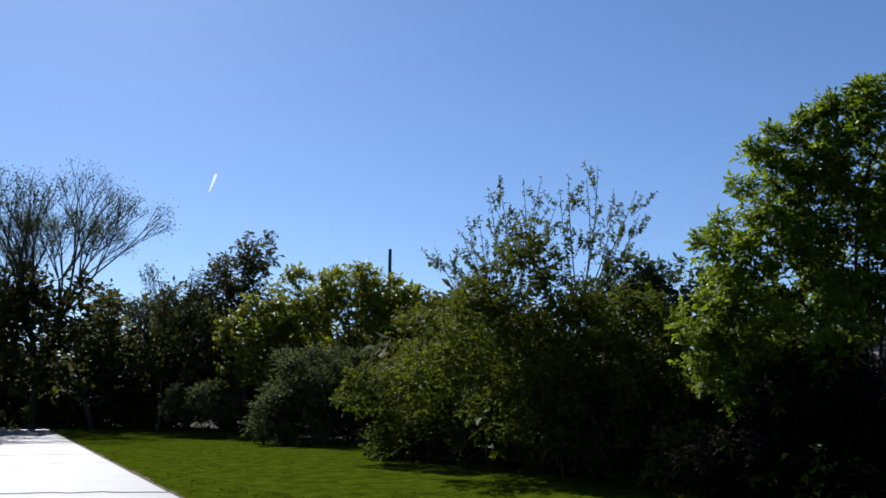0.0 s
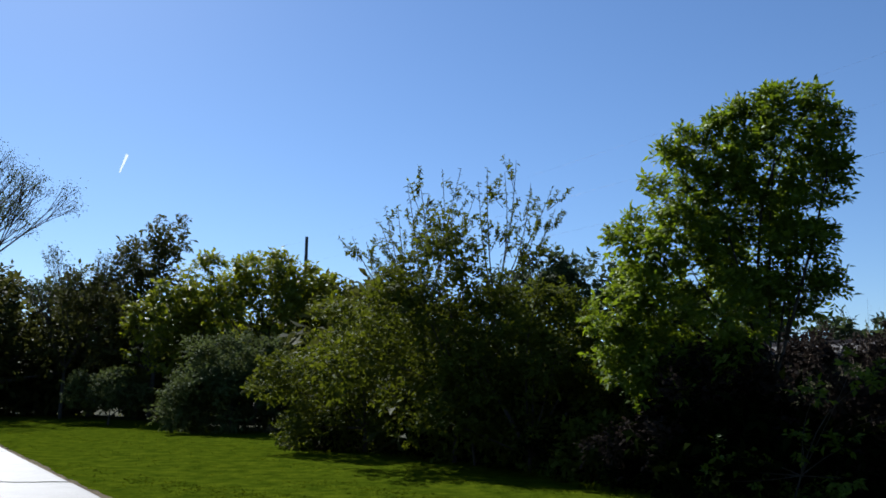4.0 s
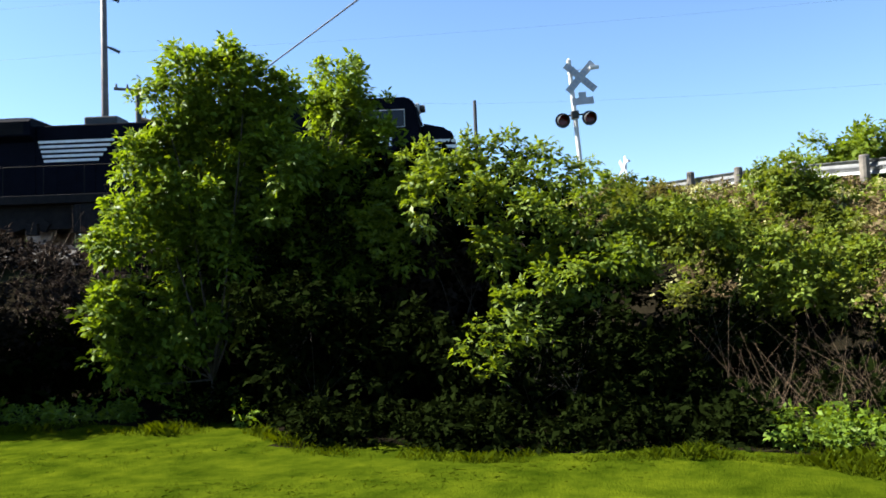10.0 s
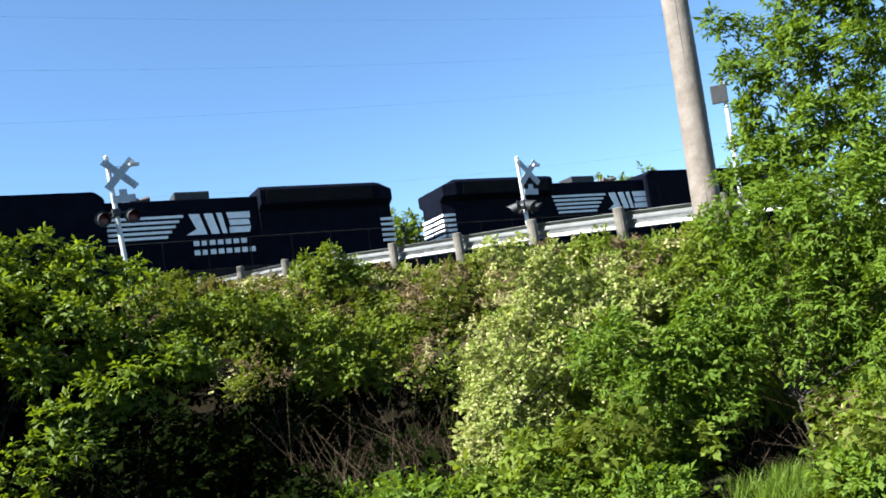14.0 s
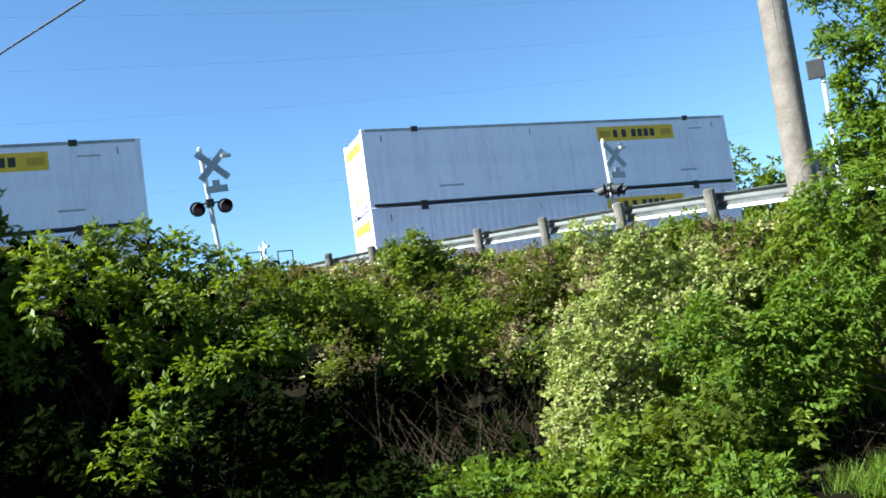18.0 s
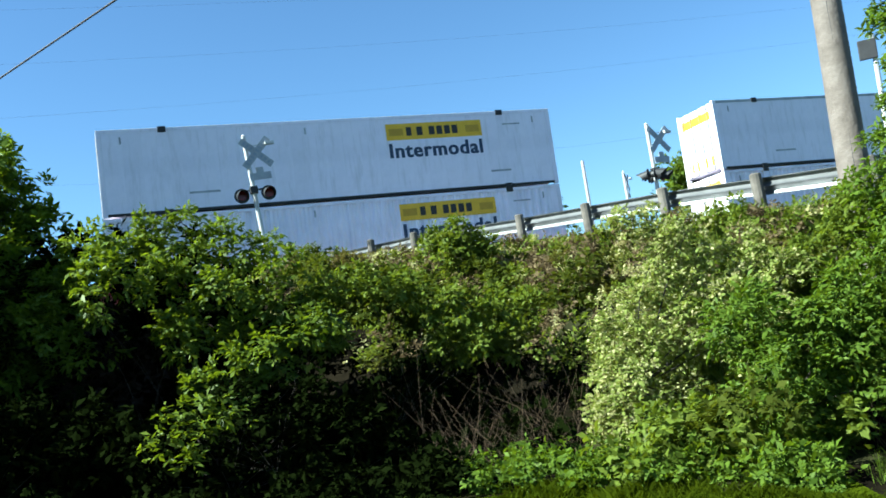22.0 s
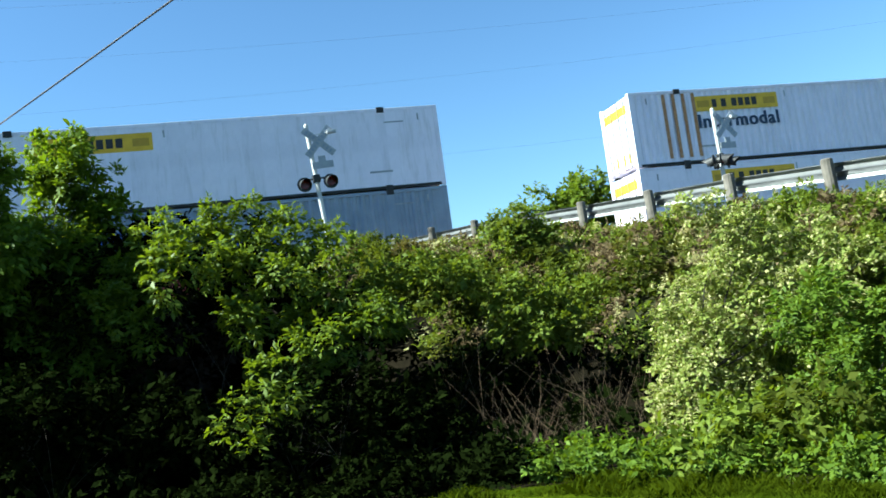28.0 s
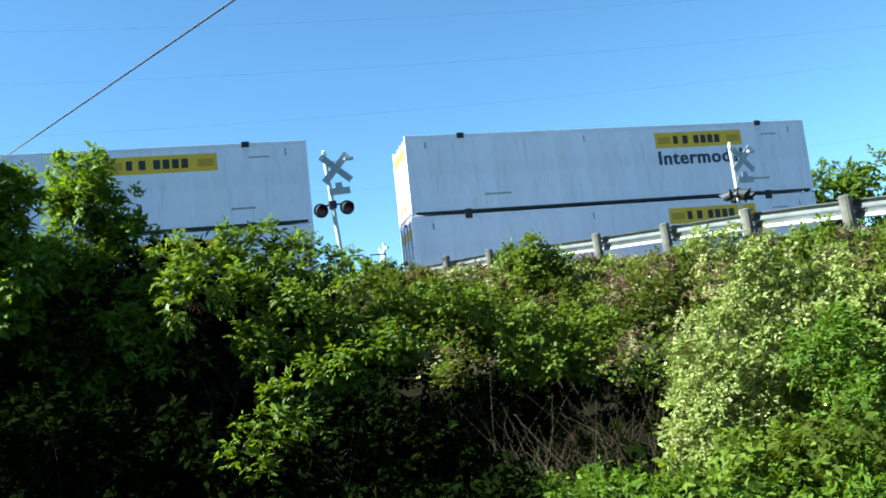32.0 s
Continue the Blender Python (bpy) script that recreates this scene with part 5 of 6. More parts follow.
plant("bush", "green shrub hanging over a shaded hollow", "bush", 77.8, 11.6, [(0.78, 1.70, 0.29), (1.20, 1.48, 0.26), (-0.18, 2.54, 0.26), (0.34, 2.38, 0.26), (-0.72, 2.54, 0.25), (0.91, 2.06, 0.27), (1.41, 1.83, 0.26), (1.66, 1.49, 0.24)],
      L_WEED, leaf=0.075, cover=0.9, trunk=0.002)
plant("bush", "green shrub on the bank above a shaded hollow", "bush", 77.9, 13.4, [(-0.83, 2.66, 0.50), (-0.15, 2.38, 0.54), (0.61, 2.09, 0.54), (1.28, 1.81, 0.50), (1.84, 1.46, 0.43), (1.02, 1.32, 0.43)],
      L_MID, leaf=0.105, cover=0.7, trunk=0.003)
plant("bush", "light green shrub at the foot of the utility pole", "bush", 105.4, 11.0, [(0.37, 2.02, 0.32), (-0.10, 1.82, 0.36), (0.69, 1.83, 0.33), (-0.69, 1.92, 0.32), (-0.55, 1.55, 0.36), (0.01, 1.33, 0.40), (0.66, 1.30, 0.37), (0.47, 2.58, 0.18), (0.55, 2.33, 0.22)],
      L_WEED, leaf=0.075, cover=0.9, trunk=0.015)
plant("tree", "light green ash tree with airy feathery leaves", "tree", 113.4, 9.7, [(-0.32, 4.68, 0.17), (-0.02, 4.43, 0.29), (-0.21, 4.03, 0.24), (0.43, 4.33, 0.30), (0.47, 4.70, 0.27), (0.85, 4.48, 0.27), (1.19, 4.18, 0.27), (0.25, 3.97, 0.30), (0.69, 3.97, 0.31), (-0.06, 3.58, 0.30), (0.24, 3.34, 0.33), (-0.29, 3.25, 0.24), (1.08, 3.85, 0.25), (0.96, 3.40, 0.26), (0.73, 3.04, 0.40), (0.28, 2.81, 0.39), (-0.17, 2.85, 0.35), (1.00, 2.79, 0.40), (-0.56, 2.93, 0.18), (0.72, 3.53, 0.25), (1.35, 4.61, 0.39), (0.87, 4.91, 0.39)],
      L_BRIGHT, leaf=0.074, cover=1.35, puffs=14, core=False, trunk=0.0155, narrow=0.36)
plant("bush", "leafy green shrub around the ash tree", "bush", 112.4, 9.2, [(-0.51, 2.44, 0.27), (-0.37, 2.06, 0.35), (0.11, 2.27, 0.46), (0.63, 2.28, 0.50), (0.95, 2.10, 0.48), (-0.29, 1.61, 0.42), (0.24, 1.56, 0.53), (0.73, 1.48, 0.54), (-0.77, 1.55, 0.32), (-0.59, 1.17, 0.32), (-0.02, 1.03, 0.36), (0.47, 0.91, 0.44), (0.67, 0.40, 0.42), (0.18, 0.45, 0.31), (-0.92, 1.02, 0.24), (1.12, 1.74, 0.62), (1.00, 1.11, 0.63)],
      L_BRIGHT, leaf=0.074, cover=0.5, trunk=0.012, narrow=0.36)
plant("tree", "shrubby tree with bare upright sprouts above its crown", "tree", 8.0, 21.0, [(-1.31, 5.35, 0.52), (-0.77, 5.65, 0.52), (-0.48, 4.94, 0.63), (-1.70, 4.64, 0.63), (-0.05, 4.11, 0.85), (-1.27, 3.82, 0.88), (-2.19, 3.40, 1.15), (-0.58, 2.86, 1.35), (0.65, 2.87, 1.12), (-3.20, 2.72, 1.09), (-1.49, 1.79, 1.15), (-0.02, 1.65, 1.14), (-2.35, 4.21, 0.52)],
      L_MID, leaf=0.125, cover=0.5, trunk=0.03, puffs=20)
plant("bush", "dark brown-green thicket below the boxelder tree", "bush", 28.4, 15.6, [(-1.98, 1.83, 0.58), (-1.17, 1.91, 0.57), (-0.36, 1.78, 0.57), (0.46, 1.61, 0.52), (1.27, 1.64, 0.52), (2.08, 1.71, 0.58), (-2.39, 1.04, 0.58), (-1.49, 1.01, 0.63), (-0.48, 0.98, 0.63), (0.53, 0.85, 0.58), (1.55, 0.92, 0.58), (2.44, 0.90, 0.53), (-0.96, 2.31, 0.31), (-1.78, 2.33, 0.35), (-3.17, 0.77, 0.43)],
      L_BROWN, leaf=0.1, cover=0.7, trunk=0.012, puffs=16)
plant("bush", "broad olive-green thicket on the lawn edge", "bush", 11.4, 19.2, [(0.20, 3.92, 0.32), (0.86, 3.79, 0.45), (-0.02, 3.06, 0.61), (0.80, 2.68, 0.77), (1.65, 2.91, 0.62), (-1.33, 2.76, 0.41), (-1.15, 2.00, 0.68), (-1.68, 1.08, 0.58), (-0.12, 1.61, 0.80), (0.23, 0.82, 0.56), (1.16, 1.69, 0.72), (2.01, 2.17, 0.59), (-0.69, 0.92, 0.54), (1.89, 1.31, 0.59), (1.05, 0.73, 0.46)],
      L_MID, leaf=0.105, cover=0.9, puffs=18, trunk=0.04, fork=0.1)
plant("bush", "round grey-green bush on the lawn", "bush", -7.8, 38.0, [(-0.33, 2.78, 1.93), (-1.27, 1.80, 1.55), (1.15, 2.31, 1.54), (-0.04, 1.33, 1.81), (-1.96, 1.08, 1.17)],
      L_PALE, leaf=0.17, trunk=0.08)
plant("tree", "yellow-green willow tree behind the hedge", "tree", -6.7, 48.0, [(-0.19, 7.81, 1.78), (-2.36, 7.12, 1.62), (1.70, 8.17, 1.29), (2.68, 7.06, 1.44), (-1.37, 5.57, 2.27), (1.45, 5.30, 2.25), (-4.16, 6.14, 1.63), (3.95, 6.60, 1.28), (-5.00, 4.57, 1.81)],
      L_YELLOW, leaf=0.28, cover=0.85, trunk=0.14)
plant("tree", "slender dark tree above the hedge", "tree", -12.9, 55.0, [(0.24, 11.29, 1.29), (-0.03, 9.64, 1.43), (-1.40, 9.22, 1.37), (-1.98, 7.06, 1.90), (0.08, 7.13, 1.69), (-3.66, 7.00, 1.91), (-4.55, 5.24, 2.12), (-1.49, 4.27, 2.28)],
      L_HEDGE, leaf=0.28, cover=0.6, trunk=0.12)
plant("hedge", "dark overgrown hedge of mixed trees", "hedge", -21.7, 60.0, [(0.64, 6.20, 2.57), (-1.76, 6.48, 2.61), (-4.03, 6.02, 2.66), (2.51, 4.41, 2.55), (-0.54, 3.62, 2.60), (-3.79, 3.20, 2.67), (-5.90, 5.59, 2.70), (4.37, 2.97, 2.11), (-2.87, 7.88, 1.76), (-5.46, 7.74, 1.79)],
      L_HEDGE, leaf=0.5, cover=0.5, backs=False, trunk=0.14)
plant("bush", "low grey-green flowering shrub", "bush", -15.3, 47.0, [(0.22, 1.68, 1.18), (-1.18, 1.52, 0.99), (1.39, 1.25, 0.81)],
      L_PALE, leaf=0.17, trunk=0.05)
plant("bush", "mixed green shrub on the lawn edge", "bush", 0.7, 25.4, [(-1.34, 2.09, 1.03), (-0.01, 2.91, 1.19), (1.33, 2.60, 1.03), (-0.01, 1.28, 1.20), (-1.48, 0.78, 0.86), (1.47, 0.96, 0.94), (-2.65, 1.91, 0.77)],
      L_MID, leaf=0.105, cover=0.65, trunk=0.05)
plant("bush", "leafy green shrub on the lawn edge", "bush", 6.5, 21.8, [(0.18, 2.74, 0.80), (0.58, 1.62, 0.96), (-0.26, 1.47, 0.73), (0.01, 0.79, 0.67), (1.40, 1.35, 0.83), (1.85, 2.45, 0.89)],
      L_MID, leaf=0.105, cover=0.8, trunk=0.05)
plant("bush", "low young saplings with bright leaf tufts", "bush", 26.9, 14.5, [(1.06, 2.17, 0.19), (1.34, 2.02, 0.14), (0.52, 1.76, 0.17), (-0.83, 0.81, 0.27), (0.86, 0.53, 0.22), (0.31, 1.01, 0.18), (-0.93, 0.40, 0.22), (0.88, 0.99, 0.14), (-0.36, 0.56, 0.16)],
      L_BOXELDER, leaf=0.12, puffs=8, trunk=0.012, backs=False, core=False)
plant("bush", "honeysuckle bush with cream-yellow blossom", "bush", 93.0, 10.4, [(0.14, 1.59, 0.37), (0.62, 1.93, 0.33), (0.26, 1.02, 0.44), (0.20, 2.72, 0.17), (0.93, 2.46, 0.23), (-0.10, 0.46, 0.37), (-0.10, 1.35, 0.27), (0.66, 1.37, 0.33), (1.11, 1.99, 0.30), (-0.23, 0.96, 0.27), (-0.09, 0.12, 0.34), (-0.38, 0.44, 0.28), (0.64, 2.37, 0.24), (0.62, 0.69, 0.30), (1.31, 1.55, 0.30), (1.55, 1.78, 0.26), (1.04, 1.18, 0.30), (1.35, 0.99, 0.28), (0.38, 0.46, 0.34), (0.56, 2.73, 0.14), (1.75, 1.35, 0.3), (1.6, 2.2, 0.24), (1.95, 1.8, 0.26), (1.6, 0.7, 0.3), (1.35, 0.4, 0.28)],
      L_CREAM, leaf=0.058, cover=0.7, trunk=0.015, blossom=0.35, puffs=26)
plant("bush", "small green bush beside the guard rail", "bush", 83.3, 17.0, [(-0.50, 3.60, 0.27), (0.08, 3.62, 0.32), (0.52, 3.37, 0.25), (-0.09, 3.28, 0.38), (0.40, 3.15, 0.29)],
      L_WEED, leaf=0.1, trunk=0.015)
plant("bush", "bright green leafy bush on the lawn edge", "bush", 102.2, 9.0, [(0.01, 0.75, 0.50), (0.54, 1.19, 0.37), (0.20, 0.27, 0.48), (-0.22, 1.42, 0.34), (-0.24, 0.33, 0.38), (0.60, 0.62, 0.35), (0.96, 1.13, 0.32)],
      L_BRIGHT, leaf=0.074, trunk=0.015, narrow=0.38)


def stuff(name, me, mat, label, category):
    return tagged(mesh_part(name, me, mat), label, category, kind="stuff")


def scatter(n, az0, az1, d0, d1, power=1.0):
    az = np.radians(RNG.uniform(az0, az1, n))
    d = d0 + (d1 - d0) * RNG.random(n) ** power
    return np.sin(az) * d, np.cos(az) * d


def blades(n, az0, az1, d0, d1, h, power=1.0, lawn=True):
    x, y = scatter(n, az0, az1, d0, d1, power)
    az, d = np.degrees(np.arctan2(x, y)), np.hypot(x, y)
    lim = lawn_limit(az)
    keep = (x * 0.891 + y * 0.454) > 2.9
    keep &= (d < lim + 0.25) if lawn else (np.abs(d - lim - 0.1) < 0.45)
    x, y, d = x[keep], y[keep], d[keep]
    n = len(x)
    z = land(x, y)
    wide = (0.0015 + 0.0004 * d) * (1.0 if lawn else 0.6)
    clump = 1.0 if lawn else np.clip(0.9 + 0.9 * np.sin(x * 2.3 + 1.7 * np.sin(y * 1.9)) * np.sin(y * 2.9 + 0.8 * np.sin(x * 3.1)), 0.25, 2.0)
    ht = h * RNG.uniform(0.4, 1.5, n) * (1 + 0.02 * d) * clump
    a = RNG.uniform(0, np.pi, n)
    v = np.empty((n, 4, 3))
    b = np.stack([x, y, z - 0.01], 1)
    s = np.stack([np.cos(a), np.sin(a), np.zeros(n)], 1) * wide[:, None]
    lean = RNG.normal(0, 1.5 if lawn else 0.45, (n, 3)) * ht[:, None]
    lean[:, 2] = 0
    v[:, 0], v[:, 1] = b - s, b + s
    mid = b + lean * 0.35
    mid[:, 2] += ht * (0.5 if lawn else 0.65)
    tip = b + lean
    tip[:, 2] += ht * (0.35 if lawn else 1.0)
    v[:, 2], v[:, 3] = mid + s * 0.7, tip
    return raw_mesh("blades", v.reshape(-1, 3), np.arange(n * 4).reshape(n, 4))


stuff("lawn_grass", blades(120000, -28, 118, 4.5, 17.0, 0.017, 0.9), M_LAWN, "short sunlit green lawn grass", "grass")
stuff("far_lawn_grass", blades(50000, -28, 14, 14.0, 70.0, 0.02, 1.3), M_LAWN, "short sunlit green lawn grass", "grass")
stuff("tall_grass", blades(480000, -12, 118, 6.0, 46.0, 0.06, 1.7, False), M_LAWN, "tall grass fringe below the bushes", "grass")


def bank_lumps(n, where, r0, r1, lift):
    """Low lumps of growth standing on the banks."""
    out = []
    while len(out) < n:
        x, y = where()
        r = random.uniform(r0, r1)
        out.append((x, y, land_z(x, y) + r * lift, r, False))
    return out


def on_bank(w, p):
    return ROAD_N[0] * p + ROAD_D[0] * w, ROAD_N[1] * p + ROAD_D[1] * w


def in_hollow(x, y):
    """On the lawn side, or in the dark hollow at the foot of the ash tree."""
    az, d = math.degrees(math.atan2(x, y)), math.hypot(x, y)
    return d < float(lawn_limit(az)) + 0.5 or 105.5 < az < 113 and d < 11.6


def road_bank():
    """Anywhere on the road bank but its grassy brow and the hollow at its foot."""
    while True:
        w, p = random.uniform(-9, 25), random.uniform(6.0, 11.7)
        x, y = on_bank(w, p)
        if p < 9.2 and 5.5 < w < 15 or p > 9.3 and w < 6.5 or in_hollow(x, y):
            continue
        return x, y


def brow():
    return on_bank(random.uniform(6, 17), random.uniform(11.0, 13.0))


def rail_foot():
    return on_bank(random.uniform(-2, 17), random.uniform(12.6, 13.45))


def hollow():
    return on_bank(random.uniform(7.0, 13.0), random.uniform(7.2, 9.6))


def grass_brow():
    return on_bank(random.uniform(-9, 6.6), random.uniform(9.2, 13.2))


def track_bank():
    s, q = random.uniform(-60, -1), random.uniform(20.5, 27.5)
    return TRACK_N[0] * q + TRACK_D[0] * s, TRACK_N[1] * q + TRACK_D[1] * s


def track_shoulder():
    s, q = random.uniform(-60, -4), random.uniform(26.3, 27.5)
    return TRACK_N[0] * q + TRACK_D[0] * s, TRACK_N[1] * q + TRACK_D[1] * s


def crossing_bank():
    s, q = random.uniform(-6, 14), random.uniform(19.0, 28.0)
    return TRACK_N[0] * q + TRACK_D[0] * s, TRACK_N[1] * q + TRACK_D[1] * s


def leaves_of(lumps, cover, leaf, puffs, mat, name, label, category, narrow=0.5, core=True):
    P, O, S, F = lump_leaves(lumps, cover, leaf, narrow, puffs, core)
    keep = P[:, 2] > land(P[:, 0], P[:, 1])
    stuff(name, leaf_mesh(name, P[keep], O[keep], S[keep], narrow, F[keep], 0.3), mat, label, category)


leaves_of(bank_lumps(80, rail_foot, 0.2, 0.36, 0.55), 0.6, 0.08, 8, L_WEED, "rail_growth", "green weeds round the feet of the guard rail", "weeds")
leaves_of(bank_lumps(40, rail_foot, 0.18, 0.3, 0.7), 0.3, 0.055, 8, L_BLOSSOM, "rail_blossom", "cream blossom round the feet of the guard rail", "blossom", 0.9, False)
leaves_of(bank_lumps(150, brow, 0.2, 0.38, 0.35), 0.8, 0.085, 9, L_WEED, "brow_growth", "low green weeds below the guard rail", "weeds")
leaves_of(bank_lumps(340, road_bank, 0.25, 0.52, 0.35), 0.72, 0.09, 8, L_WEED, "bank_weeds", "light green weeds covering the road bank", "weeds")
leaves_of(bank_lumps(60, road_bank, 0.35, 0.6, 0.4), 0.8, 0.1, 10, L_MID, "bank_scrub", "dark green scrub on the road bank", "scrub")
leaves_of(bank_lumps(110, brow, 0.2, 0.34, 0.6), 0.35, 0.055, 9, L_BLOSSOM, "bank_blossom", "cream blossom among the bank scrub", "blossom", 0.9, False)
def lawn_edge():
    az = random.choice((random.uniform(8, 48), random.uniform(81, 104.5), random.uniform(113, 119)))
    d = float(lawn_limit(az)) + random.uniform(0.25, 1.7)
    return math.sin(radians(az)) * d, math.cos(radians(az)) * d


leaves_of(bank_lumps(190, lawn_edge, 0.12, 0.26, 0.3), 0.7, 0.075, 10, L_BRIGHT, "edge_weeds", "low weeds along the lawn edge", "weeds")
def shade_floor():
    az = random.uniform(44, 82)
    d = float(lawn_limit(az)) + random.uniform(0.2, 1.6)
    return math.sin(radians(az)) * d, math.cos(radians(az)) * d


# Near-black leaves paint the shade along the inner lawn edge.
leaves_of(bank_lumps(110, shade_floor, 0.16, 0.32, 0.35), 0.7, 0.1, 9, L_SHADE, "shade_growth", "low growth on the floor of the hollow, coloured dark as shade", "weeds")
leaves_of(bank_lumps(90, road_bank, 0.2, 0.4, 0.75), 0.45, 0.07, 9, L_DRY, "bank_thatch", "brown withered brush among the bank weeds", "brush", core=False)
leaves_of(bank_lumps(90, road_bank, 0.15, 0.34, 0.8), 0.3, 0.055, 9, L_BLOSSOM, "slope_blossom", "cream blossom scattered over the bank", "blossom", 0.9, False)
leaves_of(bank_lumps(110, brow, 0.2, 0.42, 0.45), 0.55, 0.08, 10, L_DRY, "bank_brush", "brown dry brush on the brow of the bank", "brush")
# Likewise deeper in the hollow: shade by leaf colour.
leaves_of(bank_lumps(60, hollow, 0.2, 0.36, 0.1), 0.6, 0.14, 8, L_SHADE, "hollow_growth", "low growth in the hollow, coloured dark as shade", "brush")
leaves_of(bank_lumps(110, grass_brow, 0.14, 0.3, 0.15), 0.7, 0.08, 9, L_WEED, "brow_weeds", "low light green weeds among the bank grass", "weeds")


def long_blades(x, y, h, wide=0.007, bend=0.35):
    """Long leaning grass."""
    n = len(x)
    b = np.stack([x, y, land(x, y) - 0.02], 1)
    ht = h * RNG.uniform(0.5, 1.3, n)
    a = RNG.uniform(0, np.pi, n)
    s = np.stack([np.cos(a), np.sin(a), np.zeros(n)], 1) * wide
    lean = RNG.normal(0, 0.35, (n, 3)) * ht[:, None]
    lean[:, 2] = 0
    v = np.empty((n, 4, 3))
    v[:, 0], v[:, 1] = b - s, b + s
    v[:, 2], v[:, 3] = b + lean * bend + s * 0.7, b + lean
    v[:, 2, 2] += ht * 0.65
    v[:, 3, 2] += ht
    return raw_mesh("blades", v.reshape(-1, 3), np.arange(n * 4).reshape(n, 4))


def slope_blades(n, h, w0, w1, p0, p1):
    """Long grass on the bank."""
    return long_blades(*on_bank(RNG.uniform(w0, w1, n), RNG.uniform(p0, p1, n)), h)


stuff("verge_grass", slope_blades(12000, 0.3, -9, 12, 12.4, 13.5), L_WEED, "long grass along the guard rail", "grass")
def tufts(n, az0, az1, d0, d1):
    """Feet of grass gathered in loose clumps."""
    x, y = scatter(n, az0, az1, d0, d1)
    return np.repeat(x, 55) + RNG.normal(0, 0.07, n * 55), np.repeat(y, 55) + RNG.normal(0, 0.07, n * 55)


stuff("hollow_grass", long_blades(*tufts(26, 106.5, 113.5, 7.1, 8.2), 0.2, 0.004, 0.6), L_BRIGHT, "long tufted grass before the dark hollow", "grass")
stuff("corner_grass", long_blades(*tufts(30, 113, 120, 7.2, 9.2), 0.2, 0.004, 0.6), L_BRIGHT, "long grass below the ash tree", "grass")
stuff("bank_grass", slope_blades(45000, 0.3, -9, 7.5, 9.0, 13.4), L_WEED, "long light green grass on the road bank", "grass")
leaves_of(bank_lumps(90, crossing_bank, 0.22, 0.42, 0.2), 0.8, 0.17, 12, L_WEED, "crossing_weeds", "green weeds below the crossing", "weeds")
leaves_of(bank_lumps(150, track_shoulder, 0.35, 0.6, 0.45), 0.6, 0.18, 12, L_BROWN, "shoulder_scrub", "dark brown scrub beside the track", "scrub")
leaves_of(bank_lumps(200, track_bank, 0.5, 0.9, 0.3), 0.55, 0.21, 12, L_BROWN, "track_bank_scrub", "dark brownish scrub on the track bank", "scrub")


def undergrowth(az, d, height, r, mat, leaf, label):
    lumps = [(random.uniform(-0.9, 0.9) * r * 1.3, height * random.uniform(0.3, 0.85), r * random.uniform(0.6, 1.0)) for k in range(5)] + [(0, height - r * 0.6, r * 0.8), (0, r * 0.5, r * 0.9)]
    plant("bush", label, "bush", az, d, lumps, mat, leaf, 0.7, 14, 0.012, depth=0.9, group="undergrowth below the trees")


# Shade under the trees is in the leaf colour of these bushes.
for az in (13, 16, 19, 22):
    undergrowth(az, 21.0, 2.5, 1.1, L_SHADE, 0.28, "dark green bush in the shade of the trees")
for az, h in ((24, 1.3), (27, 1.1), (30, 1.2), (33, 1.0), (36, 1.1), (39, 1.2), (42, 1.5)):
    undergrowth(az, 16.2 + random.uniform(-0.3, 0.6), h, 0.7, L_SHADE, 0.2, "low dark bush in the shade of the trees")
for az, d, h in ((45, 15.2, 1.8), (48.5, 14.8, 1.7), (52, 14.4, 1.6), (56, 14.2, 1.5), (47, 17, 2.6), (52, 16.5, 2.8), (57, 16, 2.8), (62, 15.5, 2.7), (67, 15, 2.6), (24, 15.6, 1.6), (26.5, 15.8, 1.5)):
    undergrowth(az, d, h, 0.85, L_SHADE, 0.26, "dark green bush in the shade of the trees")
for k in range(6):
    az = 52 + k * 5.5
    undergrowth(az, 12.6 + random.uniform(-0.4, 0.7), 0.9 + 0.3 * random.random(), 0.55, L_SHADE, 0.16, "low dark bush in the shaded hollow")
for k in range(10):
    az = -3 + k * 2.4
    undergrowth(az, float(lawn_limit(az)) + 1.3, 0.9 + 0.4 * random.random(), 0.6, L_SHADE if k % 2 else L_MID, 0.14, "low green bush at the foot of the thicket")
for az, d in ((-28, 74), (-24.5, 72), (-21, 70), (-17.5, 66), (-14, 62), (-11, 58), (-8, 54), (-4.5, 50), (-1, 40), (2.5, 33), (6, 28), (9.5, 25), (-29.5, 69), (-26.4, 69), (-23, 67), (-19.5, 65)):
    undergrowth(az, d, 4.2 if d > 35 else 2.8, 2.2 if d > 35 else 1.4, L_HEDGE, 0.75 if d > 35 else 0.42, "dark shaded bush at the foot of the hedge")


